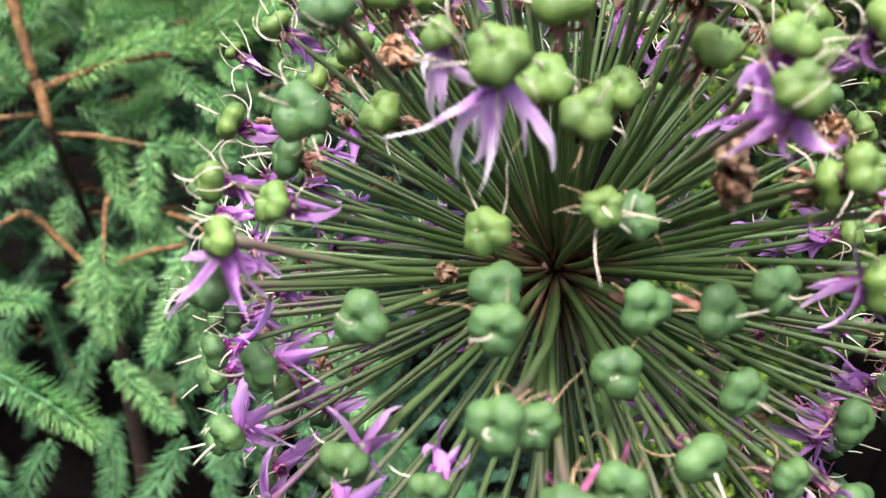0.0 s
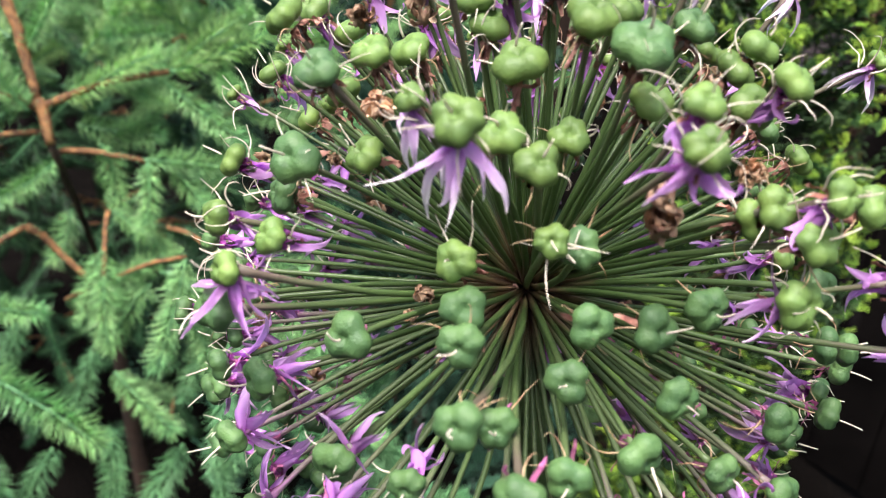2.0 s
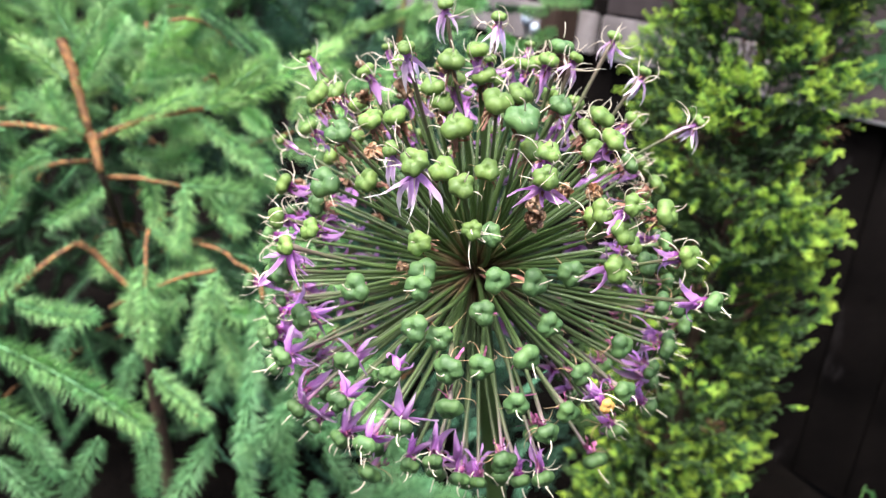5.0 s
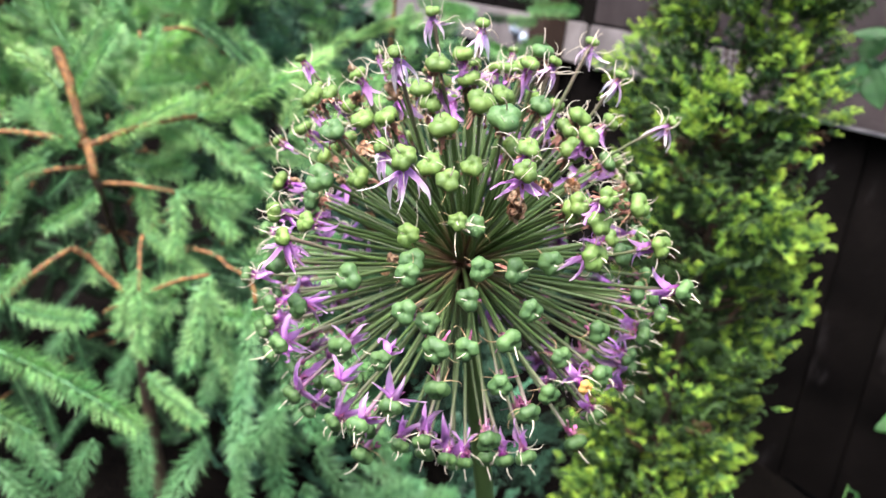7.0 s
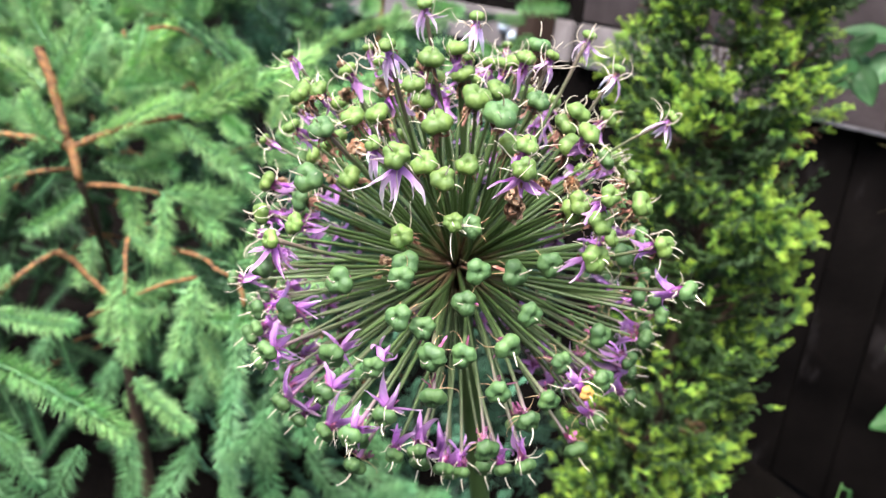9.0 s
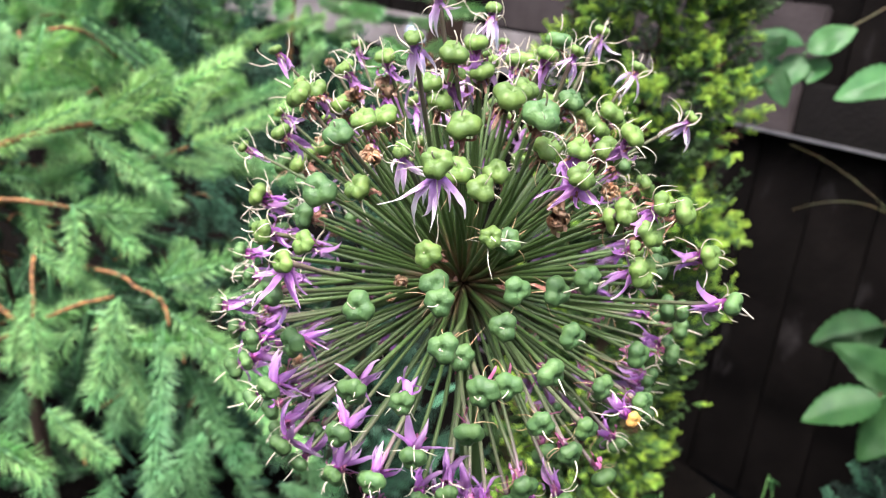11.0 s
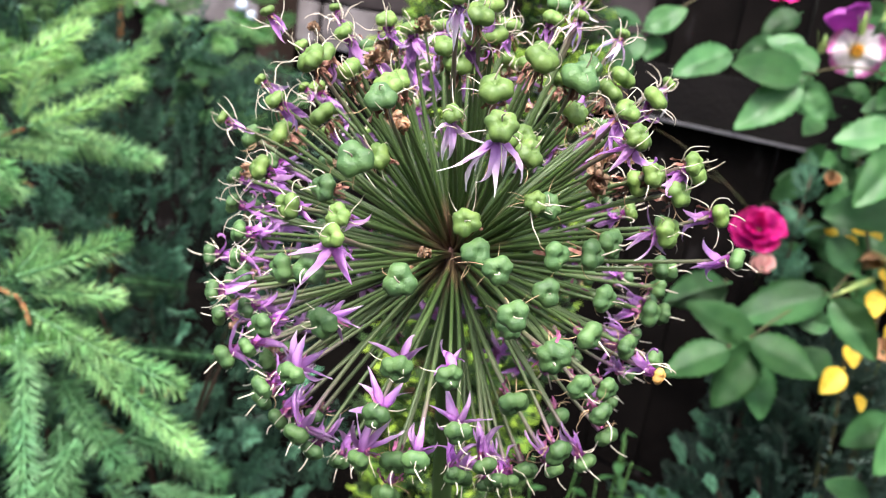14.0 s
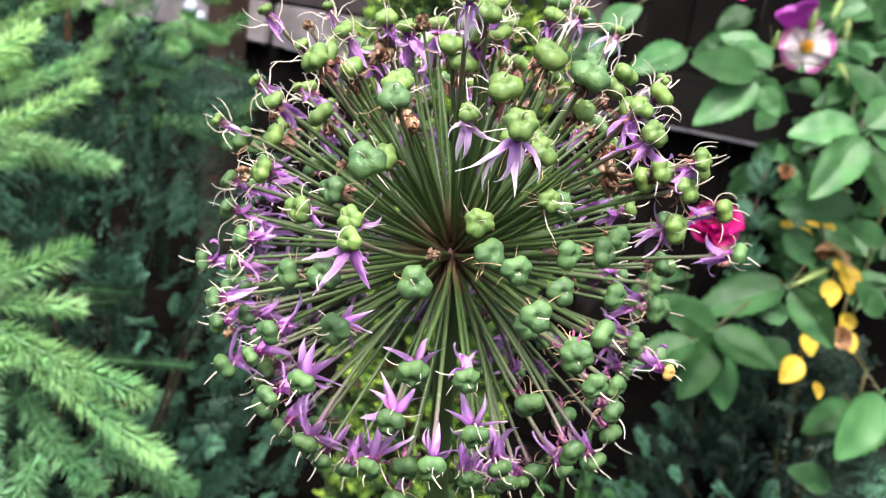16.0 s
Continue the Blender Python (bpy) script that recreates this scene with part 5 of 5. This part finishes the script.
for k, (i, mid) in enumerate(((0, (1.22, 1.00, 1.08)), (2, (1.24, 0.90, 1.04)), (5, (1.15, 0.93, 0.72)), (8, (1.20, 0.80, 0.62)), (9, (1.30, 1.20, 1.42)), (14, (1.2, 0.88, 0.78)))):
    q, mid = Vector(ALL_LEAVES[i][:3]), Vector(mid)
    cane(rose_foot + Vector((0.03 * math.cos(k), 0.03 * math.sin(k), -0.02)), mid, 0.0050)
    cane(mid, q + Vector((0.01, 0.01, 0)), 0.0022)
for p, q in TWIGS:
    cane(p, q, 0.0008, Vector((0.0, 0.0, 0.02)))
for k, q in enumerate(ALL_LEAVES):
    leaf(q[:3], q[3:], YOUNG_LEAFLETS if k < 16 or k > 40 else LEAFLETS)
    bm = bmesh.new()
    p0 = Vector(q[:3])
    tube(bm, curve_pts(p0, p0 + Vector((0.05, 0.06, -0.02)), Vector((0, 0, 0.006)), 4), 0.0011, 5)
    part("leaf_stalk", bm, M_CANE, rose, m=rinv)
# shaded leaves deeper in the bush
for i in range(190):
    p = Vector((rnd.uniform(1.10, 1.50), rnd.uniform(0.90, 1.22), rnd.uniform(0.70, 1.25)))
    if p.x - p.y < 0.04 and p.z > 0.62:
        continue
    way = Vector((rnd.uniform(-1, 0.6), rnd.uniform(-0.8, 0.5), rnd.uniform(-0.6, 0.3))).normalized()
    leaf(p, p + way * rnd.uniform(0.05, 0.08), LEAFLETS)
for q in FADED:
    leaf(q[:3], q[3:], YELLOW_LEAFLETS)


def rosebud(p, q, mat, label):
    """A slim closed bud with long sepals, on its stalk."""
    p, q = Vector(p), Vector(q)
    ln = (q - p).length
    bm = bmesh.new()
    tube(bm, [(0.0, 0.0, ln * t) for t in (0, 0.12, 0.3, 0.5, 0.75, 1.0)], [0.002, 0.0045, 0.0052, 0.0046, 0.0028, 0.0006], 9)
    bud = part("rosebud", bm, mat, rose, label, m=rinv @ aim(p, q - p))
    for i in range(5):
        bm = bmesh.new()
        reach, sway = rnd.uniform(0.7, 1.25) * ln, rnd.uniform(0.002, 0.012)
        rows_ = []
        for j in range(6):
            t = j / 5
            w_ = 0.0026 * (1 - t) ** 0.8 + 0.0002
            rows_.append([bm.verts.new((s_ * w_, 0.0042 + 0.002 * math.sin(3 * t) + sway * t * t + 0.0005 * (1 - s_ * s_), reach * t)) for s_ in (-1, 0, 1)])
        for r0, r1 in zip(rows_, rows_[1:]):
            for j in range(2):
                bm.faces.new((r0[j], r0[j + 1], r1[j + 1], r1[j]))
        bmesh.ops.solidify(bm, geom=bm.faces[:], thickness=0.0003)
        part("sepal", bm, M_SEPAL, bud, m=Matrix.Rotation(i * 1.257, 4, 'Z'))
    cane(p + Vector((0.06, 0.07, -0.06)), p, 0.0014, Vector((0.0, 0.0, 0.015)))


for k, q in enumerate(BUDS):
    rosebud(q[:3], q[3:], M_BROWN_BLOOM if k < 2 else M_SEPAL, "spent peach rosebud with long sepals" if k < 2 else "slim green rosebud")


def bloom_petal(length, wide, cup, mat, k):
    rnd = random.Random(500 + k)
    bm = bmesh.new()
    rows_, n, m_ = [], 8, 6
    for i in range(n + 1):
        t = i / n
        w_ = wide * (0.25 + 0.75 * math.sin(min(1.0, t * 1.15) * math.pi / 2)) * (1 if t < 0.85 else 1 - 0.5 * ((t - 0.85) / 0.15) ** 2)
        rows_.append([bm.verts.new((s_ * w_, cup * length * (t * t * 0.9 - 0.5 * t ** 3) * -1 + 0.35 * s_ * s_ * w_ + 0.003 * noise.noise(Vector((s_ * 2, t * 3, k))), t * length)) for s_ in [j / m_ * 2 - 1 for j in range(m_ + 1)]])
    for r0, r1 in zip(rows_, rows_[1:]):
        for j in range(m_):
            bm.faces.new((r0[j], r0[j + 1], r1[j + 1], r1[j]))
    bmesh.ops.solidify(bm, geom=bm.faces[:], thickness=0.0005)
    return mesh_of("bloom_petal", bm, mat)


def bloom(p, facing, layers, mat, label, size=1.0, heart=None):
    """A flower of petals in rings. layers: count, opening in radians, length."""
    m0 = rinv @ aim(p, facing)
    bm = bmesh.new()
    tube(bm, [(0, 0, -0.05 * size), (0, 0, -0.006), (0, 0, 0.002)], [0.002, 0.003, 0.006 * size], 7)
    head = part("bloom", bm, M_CANE, rose, label, m=m0)
    for li, (count, opening, length) in enumerate(layers):
        me = bloom_petal(length * size, length * size * 0.52, 0.5, mat, li)
        for i in range(count):
            m = Matrix.Rotation(2 * math.pi * (i + 0.37 * li) / count + rnd.uniform(-0.15, 0.15), 4, 'Z') @ Matrix.Translation((0, 0.003, 0)) @ Matrix.Rotation(-(opening + rnd.uniform(-0.12, 0.12)), 4, 'X') @ Matrix.Rotation(math.pi, 4, 'Z')
            put("bloom_petal", me, head, m)
    if heart:
        bm = bmesh.new()
        for i in range(60):
            a_, r_ = i * 2.4, 0.0016 * math.sqrt(i)
            q = Vector((math.cos(a_) * r_, math.sin(a_) * r_, 0.010 - 8 * r_ * r_))
            tube(bm, [(q.x * 0.4, q.y * 0.4, 0.0), q], [0.0004, 0.0009], 4)
        part("heart", bm, heart, head, "yellow heart of stamens")


bloom((0.939, 0.974, 0.832), (-0.5, -0.45, 0.75), ((3, 0.30, 0.026), (4, 0.6, 0.036), (5, 0.95, 0.043), (5, 1.35, 0.048)), M_MAGENTA, "full magenta rose bloom", 0.92)
bloom((0.925, 0.929, 0.778), (-0.4, -0.5, 0.75), ((4, 0.25, 0.024), (5, 0.5, 0.027)), M_PINK, "small pale pink rosebud", 1.0)
bloom((1.060, 0.988, 1.146), (-0.6, -0.75, 0.15), ((5, 1.30, 0.043),), M_WHITE, "open white rose with magenta edges and yellow stamens", 1.0, M_POLLEN)
bloom((1.066, 1.004, 1.158), (-0.42, 0.12, 0.9), ((3, 0.28, 0.064),), M_VIOLET, "violet-magenta rose petals", 1.0)
bloom((1.061, 1.187, 1.228), (-0.4, -0.5, 0.7), ((4, 0.4, 0.030), (6, 1.0, 0.042)), M_MAGENTA, "magenta rose bloom high on the bush", 1.0)
bloom((1.023, 0.819, 0.850), (-0.2, -0.5, -0.6), ((5, 0.6, 0.028),), M_BROWN_BLOOM, "spent tan rose bloom", 1.0)
bloom((1.044, 0.757, 0.703), (-0.5, -0.5, 0.5), ((5, 0.5, 0.024),), M_BROWN_BLOOM, "spent tan rose bloom", 1.0)
bloom((1.044, 0.952, 0.925), (-0.3, -0.5, 0.7), ((4, 0.3, 0.022),), M_BROWN_BLOOM, "spent pale tan rose bloom", 1.0)


# ---- low herbs on the ground ----
def herb(where, height, label):
    p0 = Vector(where)
    ob = thing("herb", Matrix.Translation(p0), label, "plant", group="low herbs")
    for i in range(6):
        a_ = rnd.uniform(0, 6.28)
        top = Vector((math.cos(a_) * rnd.uniform(0.02, 0.10), math.sin(a_) * rnd.uniform(0.02, 0.10), rnd.uniform(0.65, 1.0) * height))
        bm = bmesh.new()
        tube(bm, curve_pts((0, 0, -0.01), top, Vector((0, 0, 0.02)), 5), [0.0022, 0.002, 0.0018, 0.0016, 0.0013, 0.001], 5)
        stem = part("stem", bm, M_HERB, ob)
        for k in range(5):
            way = Vector((rnd.uniform(-1, 1), rnd.uniform(-1, 0.3), rnd.uniform(-0.2, 0.6)))
            put("leaf", rnd.choice(YOUNG_LEAFLETS), stem, aim(top * (0.5 + 0.12 * k), way, rnd.uniform(0, 6.28), rnd.uniform(0.35, 0.6)))


for where, height in (((0.57, 0.90, 0.0), 0.50), ((0.72, 0.93, 0.0), 0.47), ((0.86, 1.06, 0.0), 0.36), ((0.30, 0.75, 0.0), 0.30), ((0.12, 0.95, 0.0), 0.28)):
    herb(where, height, "leafy green herb growing by the fence")
